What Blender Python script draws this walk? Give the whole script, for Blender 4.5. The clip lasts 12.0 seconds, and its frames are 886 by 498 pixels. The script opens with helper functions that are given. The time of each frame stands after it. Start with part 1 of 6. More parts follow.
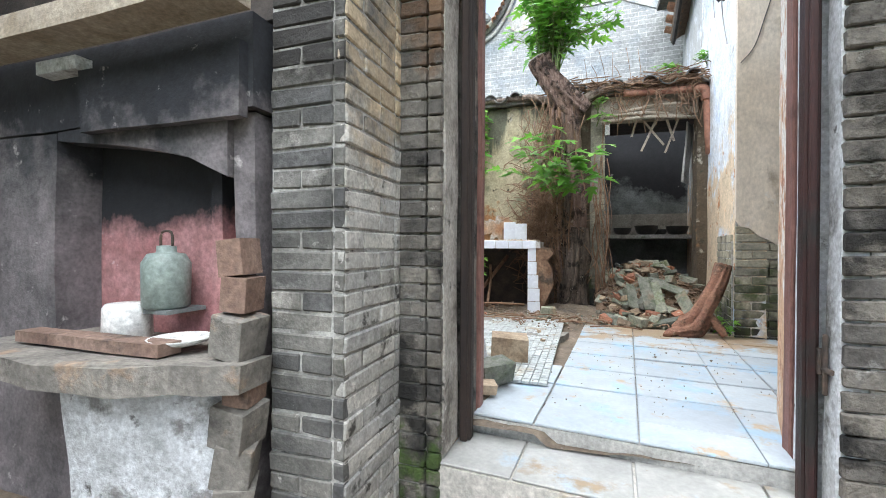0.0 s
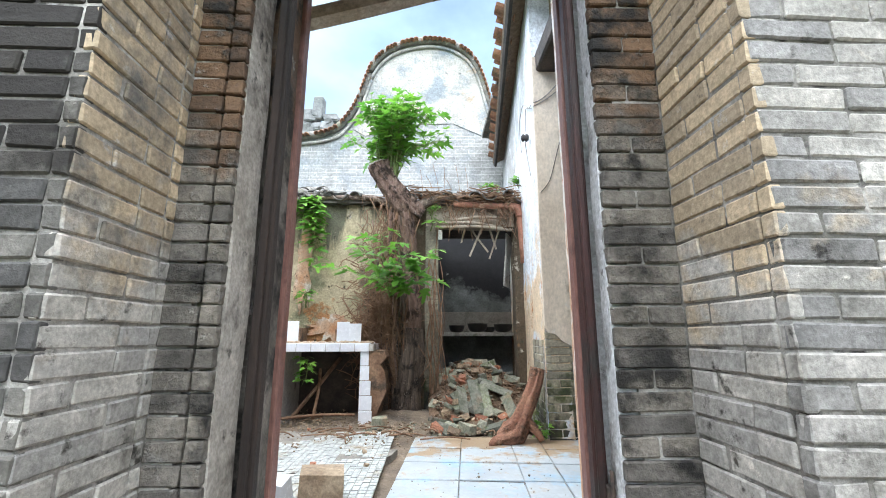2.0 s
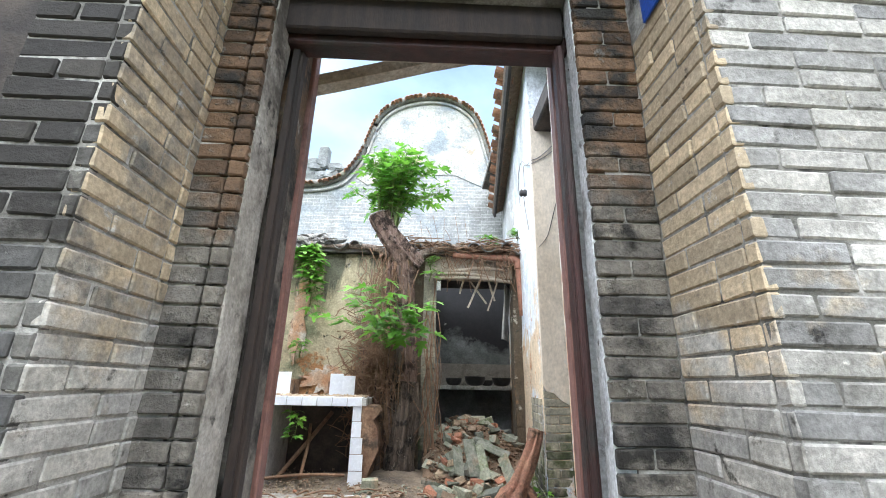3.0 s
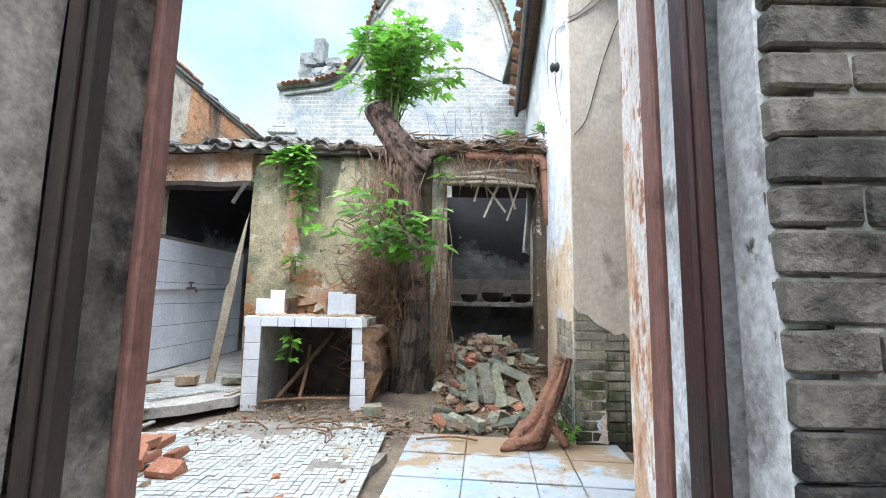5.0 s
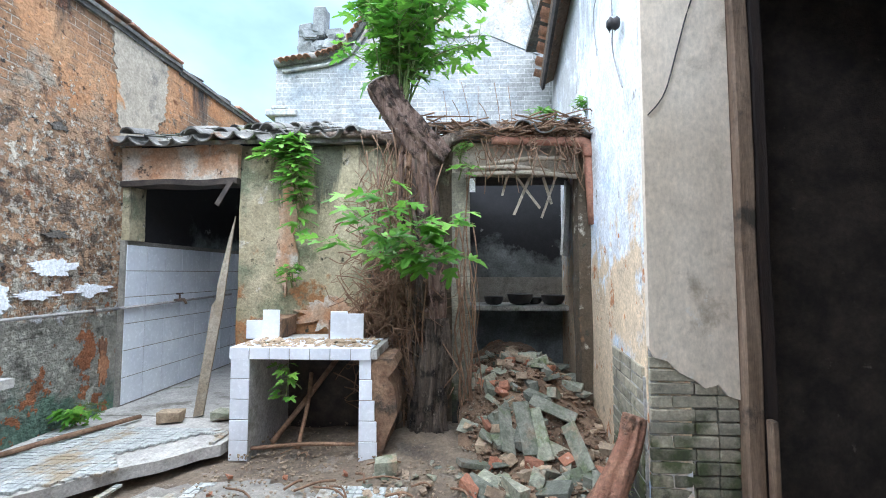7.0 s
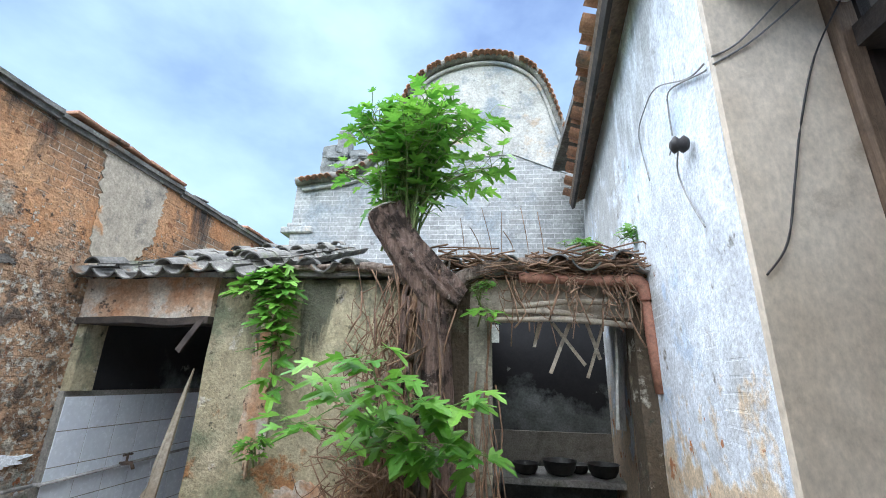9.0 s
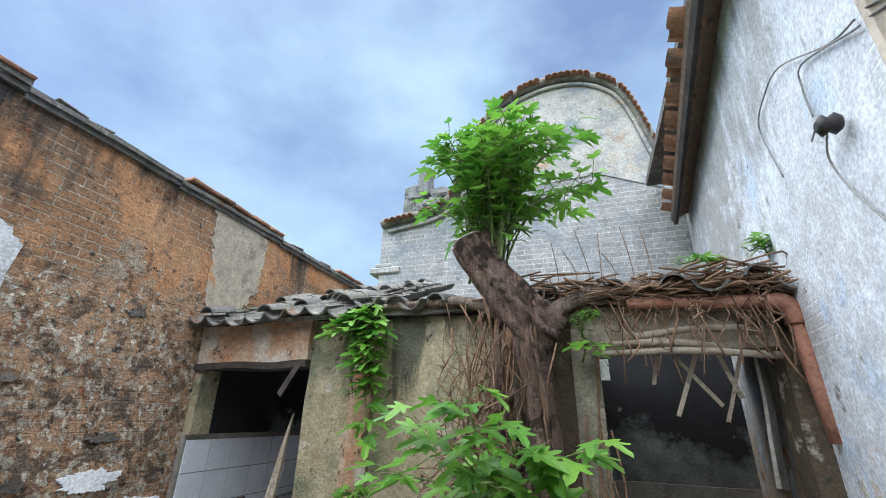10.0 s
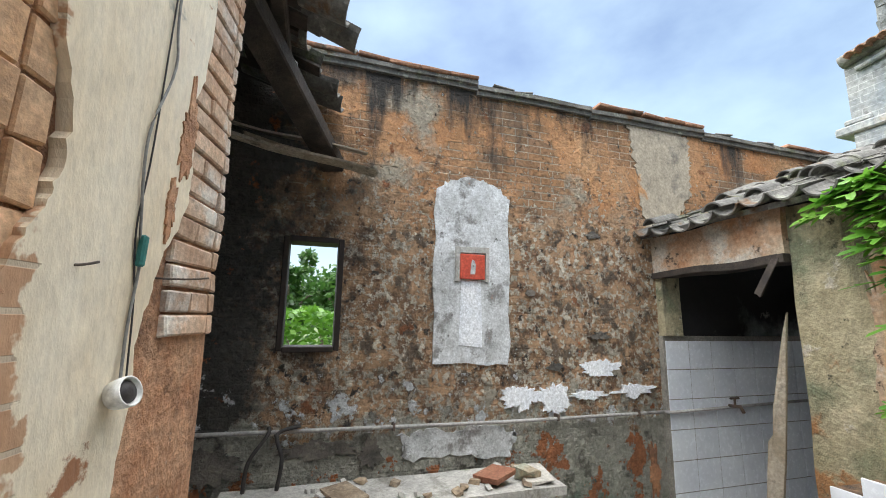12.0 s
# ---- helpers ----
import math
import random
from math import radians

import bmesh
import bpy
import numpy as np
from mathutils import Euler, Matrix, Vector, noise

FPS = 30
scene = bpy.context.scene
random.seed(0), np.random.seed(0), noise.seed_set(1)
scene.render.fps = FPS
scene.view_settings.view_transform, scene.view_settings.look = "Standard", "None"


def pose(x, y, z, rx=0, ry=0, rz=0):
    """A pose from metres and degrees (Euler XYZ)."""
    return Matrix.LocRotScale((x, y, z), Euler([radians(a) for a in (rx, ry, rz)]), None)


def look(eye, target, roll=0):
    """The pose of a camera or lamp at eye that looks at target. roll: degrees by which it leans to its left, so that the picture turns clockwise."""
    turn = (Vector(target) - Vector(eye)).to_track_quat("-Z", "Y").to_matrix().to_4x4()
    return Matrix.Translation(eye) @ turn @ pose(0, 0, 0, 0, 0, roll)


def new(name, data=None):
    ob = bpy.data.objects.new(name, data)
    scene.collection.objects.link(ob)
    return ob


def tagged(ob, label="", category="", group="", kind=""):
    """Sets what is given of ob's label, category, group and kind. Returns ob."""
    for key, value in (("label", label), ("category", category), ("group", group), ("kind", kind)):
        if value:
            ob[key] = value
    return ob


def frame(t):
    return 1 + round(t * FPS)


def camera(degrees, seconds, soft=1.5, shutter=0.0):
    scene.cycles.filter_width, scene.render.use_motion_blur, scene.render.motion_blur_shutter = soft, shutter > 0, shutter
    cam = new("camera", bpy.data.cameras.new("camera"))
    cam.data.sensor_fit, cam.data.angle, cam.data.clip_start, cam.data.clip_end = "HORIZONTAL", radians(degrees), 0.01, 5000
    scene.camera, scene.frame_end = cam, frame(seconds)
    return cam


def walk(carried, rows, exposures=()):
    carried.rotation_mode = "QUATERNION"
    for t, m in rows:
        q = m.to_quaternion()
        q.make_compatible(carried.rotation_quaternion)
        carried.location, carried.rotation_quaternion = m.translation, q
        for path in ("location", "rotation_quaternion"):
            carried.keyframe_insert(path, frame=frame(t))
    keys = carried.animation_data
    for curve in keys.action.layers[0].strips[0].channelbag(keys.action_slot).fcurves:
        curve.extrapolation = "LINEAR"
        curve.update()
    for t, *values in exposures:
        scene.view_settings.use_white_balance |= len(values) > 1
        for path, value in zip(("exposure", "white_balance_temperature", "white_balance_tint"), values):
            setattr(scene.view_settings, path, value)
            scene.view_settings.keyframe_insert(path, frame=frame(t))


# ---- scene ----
cam = camera(93.6, 12.0, 0.95)
PATH = [
    (0, (-0.082, -1.532, 0.737), (-0.728, 0.361, 0.726), 0.3),
    (0.5, (-0.039, -1.499, 0.767), (-0.288, 0.486, 0.801), 0.6),
    (1, (-0.025, -1.464, 0.802), (-0.059, 0.533, 0.919), 0.3),
    (1.5, (-0.005, -1.402, 0.809), (0.048, 0.584, 1.038), -0.1),
    (2, (0.052, -1.341, 0.889), (0.109, 0.616, 1.297), -0.0),
    (2.5, (0.080, -1.355, 0.940), (0.123, 0.567, 1.489), 0.4),
    (3, (0.067, -1.357, 0.957), (0.121, 0.544, 1.576), 1.2),
    (3.5, (0.089, -1.301, 0.906), (0.135, 0.624, 1.446), 1.6),
    (5.3, (0.185, -0.424, 1.071), (0.116, 1.567, 1.250), 0.9),
    (5.5, (0.176, -0.332, 1.112), (0.080, 1.659, 1.267), 0.9),
    (6, (0.13, -0.073, 1.21), (0.011, 1.918, 1.356), 0.5),
    (6.5, (0.111, 0.066, 1.295), (0.012, 2.06, 1.408), -0.0),
    (8.5, (0.023, 0.641, 1.72), (-0.11, 2.606, 2.069), 0.5),
    (9, (0.138, 0.925, 1.865), (-0.087, 2.819, 2.468), 1.7),
    (9.5, (0.139, 1.038, 1.89), (-0.205, 2.862, 2.636), 2.0),
    (10, (0.076, 1.092, 1.895), (-0.532, 2.843, 2.644), 1.6),
    (10.5, (-0.007, 1.116, 1.885), (-1.173, 2.593, 2.561), 0.9),
    (11, (-0.045, 1.053, 1.844), (-1.76, 1.934, 2.375), -0.4),
    (11.5, (-0.057, 0.996, 1.834), (-1.929, 1.572, 2.238), 0.7),
    (12, (-0.102, 0.992, 1.819), (-1.988, 1.568, 2.151), 1.0),]
EXPOSURES = [(0.0, 1.6, 6500, 10), (1.0, 1.6, 6500, 10), (2.0, 1.7, 6500, 10), (3.7, 1.78, 6450, 10), (5.5, 1.7, 6250, 10), (6.7, 1.66, 6000, 10), (8.5, 1.62, 5950, 10),
             (9.2, 1.13, 6350, 10), (10.0, 0.95, 6450, 10), (10.7, 0.95, 6500, 10), (12.0, 1.18, 7000, 10)]
walk(cam, [(t, look(eye, target, roll)) for t, eye, target, roll in PATH], EXPOSURES)

# ---- sky and sun ----
SUN_UP, SUN_TURN = radians(74), radians(200)
world = bpy.data.worlds.new("sky")
scene.world = world
world.use_nodes = True
wn, wl = world.node_tree.nodes, world.node_tree.links
sky = wn.new("ShaderNodeTexSky")
sky.sky_type, sky.sun_disc, sky.sun_elevation, sky.sun_rotation = "NISHITA", False, SUN_UP, SUN_TURN
sky.air_density, sky.dust_density, sky.ozone_density = 1.0, 1.5, 2.0
tc = wn.new("ShaderNodeTexCoord")
stretch = wn.new("ShaderNodeMapping")
stretch.inputs["Scale"].default_value = (1.0, 1.0, 1.8)
puffs = wn.new("ShaderNodeTexNoise")
puffs.inputs["Scale"].default_value, puffs.inputs["Detail"].default_value, puffs.inputs["Roughness"].default_value = 1.7, 7, 0.52
cover = wn.new("ShaderNodeMapRange")
cover.inputs["From Min"].default_value, cover.inputs["From Max"].default_value = 0.40, 0.72
cloud = wn.new("ShaderNodeMix")
cloud.data_type = "RGBA"
cloud.inputs["B"].default_value = (3.1, 4.3, 5.5, 1)
wl.new(tc.outputs["Generated"], stretch.inputs["Vector"])
wl.new(stretch.outputs["Vector"], puffs.inputs["Vector"])
wl.new(puffs.outputs["Fac"], cover.inputs["Value"])
wl.new(cover.outputs["Result"], cloud.inputs["Factor"])
wl.new(sky.outputs["Color"], cloud.inputs["A"])
wl.new(cloud.outputs["Result"], wn["Background"].inputs["Color"])
wn["Background"].inputs["Strength"].default_value = 0.115
sun = new("sun", bpy.data.lights.new("sun", "SUN"))
sun.data.energy, sun.data.angle, sun.data.color = 5.0, radians(110), (0.95, 0.98, 1.0)
sun.matrix_world = look((0, 0, 20), (20 * math.sin(SUN_TURN) / math.tan(SUN_UP) * -1, 20 * math.cos(SUN_TURN) / math.tan(SUN_UP) * -1, 0))


# ---- materials ----
class Nodes:
    """A short way to wire a procedural material in world metres."""

    def __init__(self, name):
        self.mat = bpy.data.materials.new(name)
        self.mat.use_nodes = True
        self.n, self.l = self.mat.node_tree.nodes, self.mat.node_tree.links
        self.bsdf = self.n["Principled BSDF"]
        self.where = self.n.new("ShaderNodeNewGeometry").outputs["Position"]

    def put(self, kind, values=None):
        node = self.n.new("ShaderNode" + kind)
        for k, v in (values or {}).items():
            if isinstance(v, bpy.types.NodeSocket):
                self.l.new(v, node.inputs[k])
            else:
                node.inputs[k].default_value = v
        return node

    def noise(self, scale, detail=6, rough=0.6, stretch=None):
        v = self.where
        if stretch:
            v = self.put("Mapping", {"Vector": v, "Scale": stretch}).outputs["Vector"]
        return self.put("TexNoise", {"Vector": v, "Scale": scale, "Detail": detail, "Roughness": rough}).outputs["Fac"]

    def rng(self, v, a, b, lo=0.0, hi=1.0):
        return self.put("MapRange", {"Value": v, "From Min": a, "From Max": b, "To Min": lo, "To Max": hi}).outputs["Result"]

    def math(self, op, a, b=0.0):
        node = self.n.new("ShaderNodeMath")
        node.operation = op
        for k, v in enumerate((a, b)):
            if isinstance(v, bpy.types.NodeSocket):
                self.l.new(v, node.inputs[k])
            else:
                node.inputs[k].default_value = v
        return node.outputs[0]

    def mix(self, f, a, b, blend="MIX"):
        node = self.n.new("ShaderNodeMix")
        node.data_type, node.blend_type = "RGBA", blend
        for k, v in (("Factor", f), ("A", a), ("B", b)):
            if isinstance(v, bpy.types.NodeSocket):
                self.l.new(v, node.inputs[k])
            else:
                node.inputs[k].default_value = (*v, 1) if isinstance(v, tuple) else v
        return node.outputs["Result"]

    def axis(self, k):
        return self.put("SeparateXYZ", {"Vector": self.where}).outputs["XYZ".index(k.upper())]


def surf(name, a, b, scale=2.5, rough=0.85, bump=0.35, fine=55.0, layers=(), rnd=0.0, metal=0.0, bricks=None, stretch=None, grain=0.35, deep=0.012):
    """Two tones by coarse noise, fine grain, then layers: (colour, noise scale, lo, hi[, axis, from, to, weight])."""
    m = Nodes(name)
    coarse, small = m.noise(scale, 7, 0.62, stretch), m.noise(fine, 4, 0.65, stretch)
    col = m.mix(m.rng(coarse, 0.36, 0.64), a, b)
    height = m.math("ADD", m.math("MULTIPLY", small, 0.5), coarse)
    if bricks:
        plane, course, length, ca, cb, mortar, show = bricks
        sep = m.put("SeparateXYZ", {"Vector": m.where})
        comb = m.put("CombineXYZ", {"X": sep.outputs["XYZ".index(plane[0].upper())], "Y": sep.outputs[2]})
        bt = m.put("TexBrick", {"Vector": comb.outputs[0], "Scale": 1.0, "Brick Width": length, "Row Height": course, "Mortar Size": 0.006,
                                "Mortar Smooth": 0.3, "Color1": (*ca, 1), "Color2": (*cb, 1), "Mortar": (*mortar, 1)})
        tone = m.mix(m.rng(coarse, 0.3, 0.7, 0.0, 0.45), bt.outputs["Color"], a)
        mask = m.rng(m.noise(show[0], 6), show[1], show[2])
        col = m.mix(mask, col, tone)
        height = m.math("SUBTRACT", height, m.math("MULTIPLY", m.math("MULTIPLY", bt.outputs["Fac"], mask), 0.8))
    for lay in layers:
        c, sc, lo, hi = lay[:4]
        v = m.noise(sc, 8, 0.65, lay[8] if len(lay) > 8 else None)
        if len(lay) > 4:
            ax, p, q, w = lay[4:8]
            v = m.math("ADD", v, m.math("MULTIPLY", m.math("SUBTRACT", m.rng(m.axis(ax), p, q), 0.5), w))
        f = m.rng(v, lo, hi)
        col = m.mix(f, col, c)
        height = m.math("ADD", height, m.math("MULTIPLY", f, 0.35))
    if rnd:
        r = m.n.new("ShaderNodeObjectInfo").outputs["Random"]
        col = m.mix(1.0, col, m.put("CombineColor", {"Red": m.rng(r, 0, 1, 1 - rnd, 1 + rnd), "Green": m.rng(r, 0, 1, 1 - rnd, 1 + rnd * 0.9),
                                                    "Blue": m.rng(r, 0, 1, 1 - rnd * 0.9, 1 + rnd * 0.8)}).outputs[0], "MULTIPLY")
    g = m.math("MULTIPLY", m.rng(small, 0.25, 0.75, 1 - grain, 1 + grain), m.rng(m.noise(scale * 5.3, 9, 0.7), 0.3, 0.7, 1 - grain * 0.7, 1 + grain * 0.6))
    col = m.mix(1.0, col, m.put("CombineColor", {"Red": g, "Green": g, "Blue": g}).outputs[0], "MULTIPLY")
    m.l.new(col, m.bsdf.inputs["Base Color"])
    m.l.new(m.rng(small, 0.2, 0.8, max(0.03, rough - 0.12), min(1.0, rough + 0.1)), m.bsdf.inputs["Roughness"])
    m.bsdf.inputs["Metallic"].default_value = metal
    m.l.new(m.put("Bump", {"Height": height, "Strength": bump, "Distance": deep}).outputs["Normal"], m.bsdf.inputs["Normal"])
    return m.mat


GREY_A, GREY_B = (0.26, 0.26, 0.245), (0.41, 0.405, 0.385)
DARK = (0.035, 0.033, 0.03)
brick_grey = surf("grey_brick", GREY_A, GREY_B, 6, 0.9, 0.6, 70, [((0.17, 0.168, 0.155), 1.7, 0.56, 0.68), ((0.52, 0.52, 0.50), 2.6, 0.56, 0.66), ((0.54, 0.53, 0.50), 17, 0.62, 0.70), (DARK, 7, 0.60, 0.69), ((0.42, 0.36, 0.27), 3.1, 0.60, 0.70)], rnd=0.34)
# Left pier brick; its dark layer thickens from z 0.7 to 1.7.
brick_dark_top = surf("darkened_brick", (0.08, 0.08, 0.074), (0.19, 0.188, 0.173), 5, 0.9, 0.6, 70, [((0.30, 0.295, 0.275), 4, 0.55, 0.66), ((0.45, 0.44, 0.41), 17, 0.64, 0.72), (DARK, 3, 0.46, 0.60, "z", 0.7, 1.7, 0.5)], rnd=0.42)
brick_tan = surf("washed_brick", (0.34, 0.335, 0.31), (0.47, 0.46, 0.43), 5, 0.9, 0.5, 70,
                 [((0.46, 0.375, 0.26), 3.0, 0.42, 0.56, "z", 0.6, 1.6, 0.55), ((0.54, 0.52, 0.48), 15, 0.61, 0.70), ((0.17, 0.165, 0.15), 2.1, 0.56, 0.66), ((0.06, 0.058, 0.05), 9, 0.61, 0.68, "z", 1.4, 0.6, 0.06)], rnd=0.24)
# Dark brick of the doorway recess and left reveal, with black patches.
brick_dark = surf("dark_patchy_brick", (0.085, 0.078, 0.067), (0.21, 0.195, 0.17), 5, 0.92, 0.9, 60, [((0.13, 0.08, 0.048), 2.5, 0.5, 0.62, "z", 1.1, 1.9, 0.4), ((0.40, 0.39, 0.355), 14, 0.59, 0.68), ((0.02, 0.019, 0.017), 3.5, 0.50, 0.60), ((0.05, 0.085, 0.02), 6, 0.56, 0.66, "z", 0.35, -0.25, 0.34)], rnd=0.34, deep=0.02)
brick_moss = surf("mossy_brick", (0.20, 0.19, 0.15), (0.36, 0.33, 0.25), 6, 0.92, 0.6, 60, [((0.06, 0.075, 0.03), 5, 0.5, 0.66, "z", 0.9, 0.0, 0.5), (DARK, 7, 0.55, 0.7, "z", 0.6, 0.0, 0.4)], rnd=0.22)
brick_red = surf("red_brick", (0.28, 0.115, 0.07), (0.38, 0.18, 0.11), 8, 0.92, 0.6, 60, [((0.5, 0.4, 0.32), 9, 0.6, 0.72)], rnd=0.25)
brick_pale = surf("pale_pink_brick", (0.46, 0.29, 0.19), (0.58, 0.43, 0.32), 6, 0.9, 0.5, 60, [((0.66, 0.62, 0.56), 5, 0.52, 0.64), ((0.3, 0.28, 0.24), 6, 0.64, 0.74)], rnd=0.15)
mortar = surf("lime_mortar", (0.22, 0.21, 0.195), (0.52, 0.51, 0.48), 5, 0.95, 0.5, 90, [((0.15, 0.145, 0.13), 3.3, 0.46, 0.58), ((0.05, 0.048, 0.045), 6, 0.58, 0.66)])
hearth_plaster = surf("smoky_mauve_plaster", (0.13, 0.118, 0.122), (0.24, 0.215, 0.22), 2.6, 0.93, 0.5, 60, [((0.09, 0.088, 0.09), 3.1, 0.50, 0.66), ((0.03, 0.032, 0.038), 2.2, 0.46, 0.60, "z", 0.75, 1.4, 0.55), ((0.42, 0.39, 0.38), 9, 0.63, 0.70)])
soil_mat = surf("loose_brown_soil", (0.10, 0.065, 0.04), (0.22, 0.145, 0.095), 5, 0.96, 1.0, 50, [((0.30, 0.14, 0.08), 6, 0.58, 0.68), ((0.36, 0.35, 0.28), 22, 0.60, 0.66)], deep=0.03)
house_plaster = surf("aged_house_plaster", (0.27, 0.25, 0.22), (0.36, 0.34, 0.3), 2.2, 0.92, 0.4, 60, [((0.1, 0.1, 0.09), 2.4, 0.56, 0.7)])
left_wall = surf("weathered_orange_wall", (0.42, 0.19, 0.08), (0.50, 0.285, 0.15), 1.3, 0.95, 1.0, 34,
                 [((0.36, 0.31, 0.24), 0.9, 0.56, 0.62),
                  ((0.40, 0.25, 0.15), 2.6, 0.44, 0.55, "z", 3.2, 2.2, 0.42),
                  ((0.24, 0.14, 0.085), 6.5, 0.58, 0.64, "z", 3.3, 2.3, 0.14),
                  ((0.56, 0.50, 0.41), 23, 0.575, 0.62, "z", 3.4, 2.4, 0.13), ((0.06, 0.05, 0.042), 13, 0.62, 0.66, "z", 3.4, 2.4, 0.05),
                  ((0.15, 0.11, 0.08), 5.5, 0.60, 0.66, "z", 3.4, 2.2, 0.12),
                  ((0.47, 0.42, 0.34), 7.5, 0.61, 0.65, "z", 2.6, 1.4, 0.12),
                  # Darker towards low y: blackened render, plus the recess's shade put into the colour.
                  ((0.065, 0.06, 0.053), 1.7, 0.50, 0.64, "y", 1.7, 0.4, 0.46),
                  ((0.74, 0.76, 0.78), 5.5, 0.63, 0.655, "z", 1.7, 1.15, 0.16),
                  ((0.40, 0.39, 0.335), 2.6, 0.48, 0.54, "z", 1.35, 0.75, 0.5),
                  ((0.16, 0.155, 0.13), 6.0, 0.60, 0.68, "z", 1.3, 0.7, 0.12),
                  ((0.3, 0.12, 0.055), 4.5, 0.63, 0.67),
                  ((0.045, 0.04, 0.036), 1.9, 0.55, 0.65, "z", 2.9, 3.9, 0.25, (1, 1, 0.2)),
                  ((0.15, 0.25, 0.19), 2.6, 0.50, 0.66, "z", 0.8, 0.1, 0.45), ((0.42, 0.16, 0.07), 3.6, 0.61, 0.63, "z", 1.2, 0.6, 0.12),
                  ],
                 bricks=("yz", 0.072, 0.25, (0.20, 0.135, 0.09), (0.33, 0.19, 0.10), (0.42, 0.38, 0.31), (2.2, 0.45, 0.53)), deep=0.045)
whitewash = surf("grey_whitewash", (0.44, 0.455, 0.46), (0.66, 0.68, 0.7), 5, 0.9, 0.7, 60, [((0.25, 0.245, 0.24), 6, 0.55, 0.64), ((0.08, 0.075, 0.07), 11, 0.62, 0.69), ((0.36, 0.2, 0.12), 6, 0.68, 0.73)])
chalk = surf("white_lime", (0.72, 0.75, 0.8), (0.82, 0.84, 0.87), 6, 0.9, 0.4, 60)
peeling = surf("peeling_white_plaster", (0.72, 0.60, 0.43), (0.84, 0.77, 0.64), 2.2, 0.88, 0.3, 50,
               [((0.42, 0.21, 0.11), 2.6, 0.56, 0.585, "x", -1.0, -1.9, 0.22), ((0.36, 0.17, 0.09), 3.1, 0.53, 0.56, "z", 1.9, 1.1, 0.35), ((0.3, 0.3, 0.27), 6, 0.66, 0.74)],
               bricks=("xz", 0.07, 0.24, (0.42, 0.2, 0.1), (0.5, 0.28, 0.16), (0.5, 0.4, 0.3), (2.6, 0.585, 0.6)), deep=0.025, stretch=(1.2, 1.2, 0.45), grain=0.12)
reveal_mat = surf("peeling_red_reveal", (0.66, 0.60, 0.54), (0.78, 0.76, 0.73), 5, 0.9, 0.3, 60, [((0.58, 0.38, 0.24), 3.2, 0.50, 0.58, "z", 2.2, 0.3, 0.25), ((0.40, 0.19, 0.11), 6.5, 0.575, 0.595), ((0.5, 0.28, 0.17), 15, 0.58, 0.61), ((0.2, 0.14, 0.1), 7, 0.68, 0.74)], deep=0.025)
right_white = surf("peeling_white_gable_wall", (0.66, 0.69, 0.73), (0.74, 0.79, 0.86), 1.4, 0.88, 0.55, 45,
                   [((0.44, 0.44, 0.42), 3.4, 0.56, 0.66, "y", 3.2, 5.0, 0.4), ((0.64, 0.51, 0.36), 3.4, 0.52, 0.60, "z", 2.5, 1.0, 0.45), ((0.52, 0.64, 0.79), 1.3, 0.57, 0.66), ((0.46, 0.2, 0.09), 4.4, 0.66, 0.69, "z", 2.6, 1.4, 0.12), ((0.18, 0.17, 0.14), 6, 0.62, 0.72), ((0.40, 0.41, 0.41), 1.6, 0.54, 0.66, "z", 2.6, 4.2, 0.2, (1, 1, 0.3))],
                   bricks=("yz", 0.066, 0.25, (0.46, 0.46, 0.45), (0.58, 0.59, 0.59), (0.70, 0.71, 0.72), (1.1, 0.57, 0.68)), deep=0.02)
pier_plaster = surf("buff_pier_plaster", (0.56, 0.48, 0.38), (0.71, 0.635, 0.535), 1.6, 0.88, 0.2, 45, [((0.33, 0.27, 0.2), 2.4, 0.56, 0.68), ((0.62, 0.6, 0.56), 9, 0.64, 0.72, "z", 2.0, 0.7, 0.12), ((0.42, 0.2, 0.12), 7, 0.72, 0.76)], stretch=(1, 1, 0.55), grain=0.2)
back_wall = surf("mossy_yellow_plaster", (0.33, 0.285, 0.175), (0.46, 0.405, 0.28), 1.8, 0.93, 0.8, 45,
                 [((0.19, 0.205, 0.13), 2.0, 0.50, 0.62), ((0.115, 0.115, 0.08), 3.0, 0.53, 0.64, "z", 1.6, 2.6, 0.25, (1.6, 1.6, 0.25)), ((0.37, 0.19, 0.085), 2.6, 0.58, 0.64, "z", 1.9, 0.8, 0.3), ((0.10, 0.075, 0.05), 3.2, 0.52, 0.64, "x", -1.2, -0.3, 0.45),
                  ((0.52, 0.48, 0.40), 4.6, 0.61, 0.67), ((0.06, 0.058, 0.04), 9, 0.61, 0.68)], deep=0.035)
lintel_mat = surf("cracked_red_render", (0.42, 0.22, 0.12), (0.5, 0.4, 0.3), 3.5, 0.92, 0.7, 50, [((0.52, 0.48, 0.42), 2.8, 0.5, 0.6), ((0.10, 0.07, 0.05), 5, 0.60, 0.64), (DARK, 9, 0.64, 0.70)])
gable_mat = surf("old_gable_wall", (0.34, 0.34, 0.33), (0.44, 0.44, 0.43), 0.8, 0.9, 0.4, 22,
                 [((0.44, 0.44, 0.42), 1.4, 0.48, 0.6, "z", 5.2, 6.2, 0.6), ((0.22, 0.25, 0.27), 1.2, 0.50, 0.64), ((0.24, 0.245, 0.235), 2.2, 0.56, 0.70), ((0.12, 0.12, 0.115), 4.5, 0.62, 0.72)],
                 bricks=("xz", 0.085, 0.3, (0.24, 0.245, 0.24), (0.33, 0.335, 0.33), (0.52, 0.52, 0.51), (0.5, 0.2, 0.3)), deep=0.02)
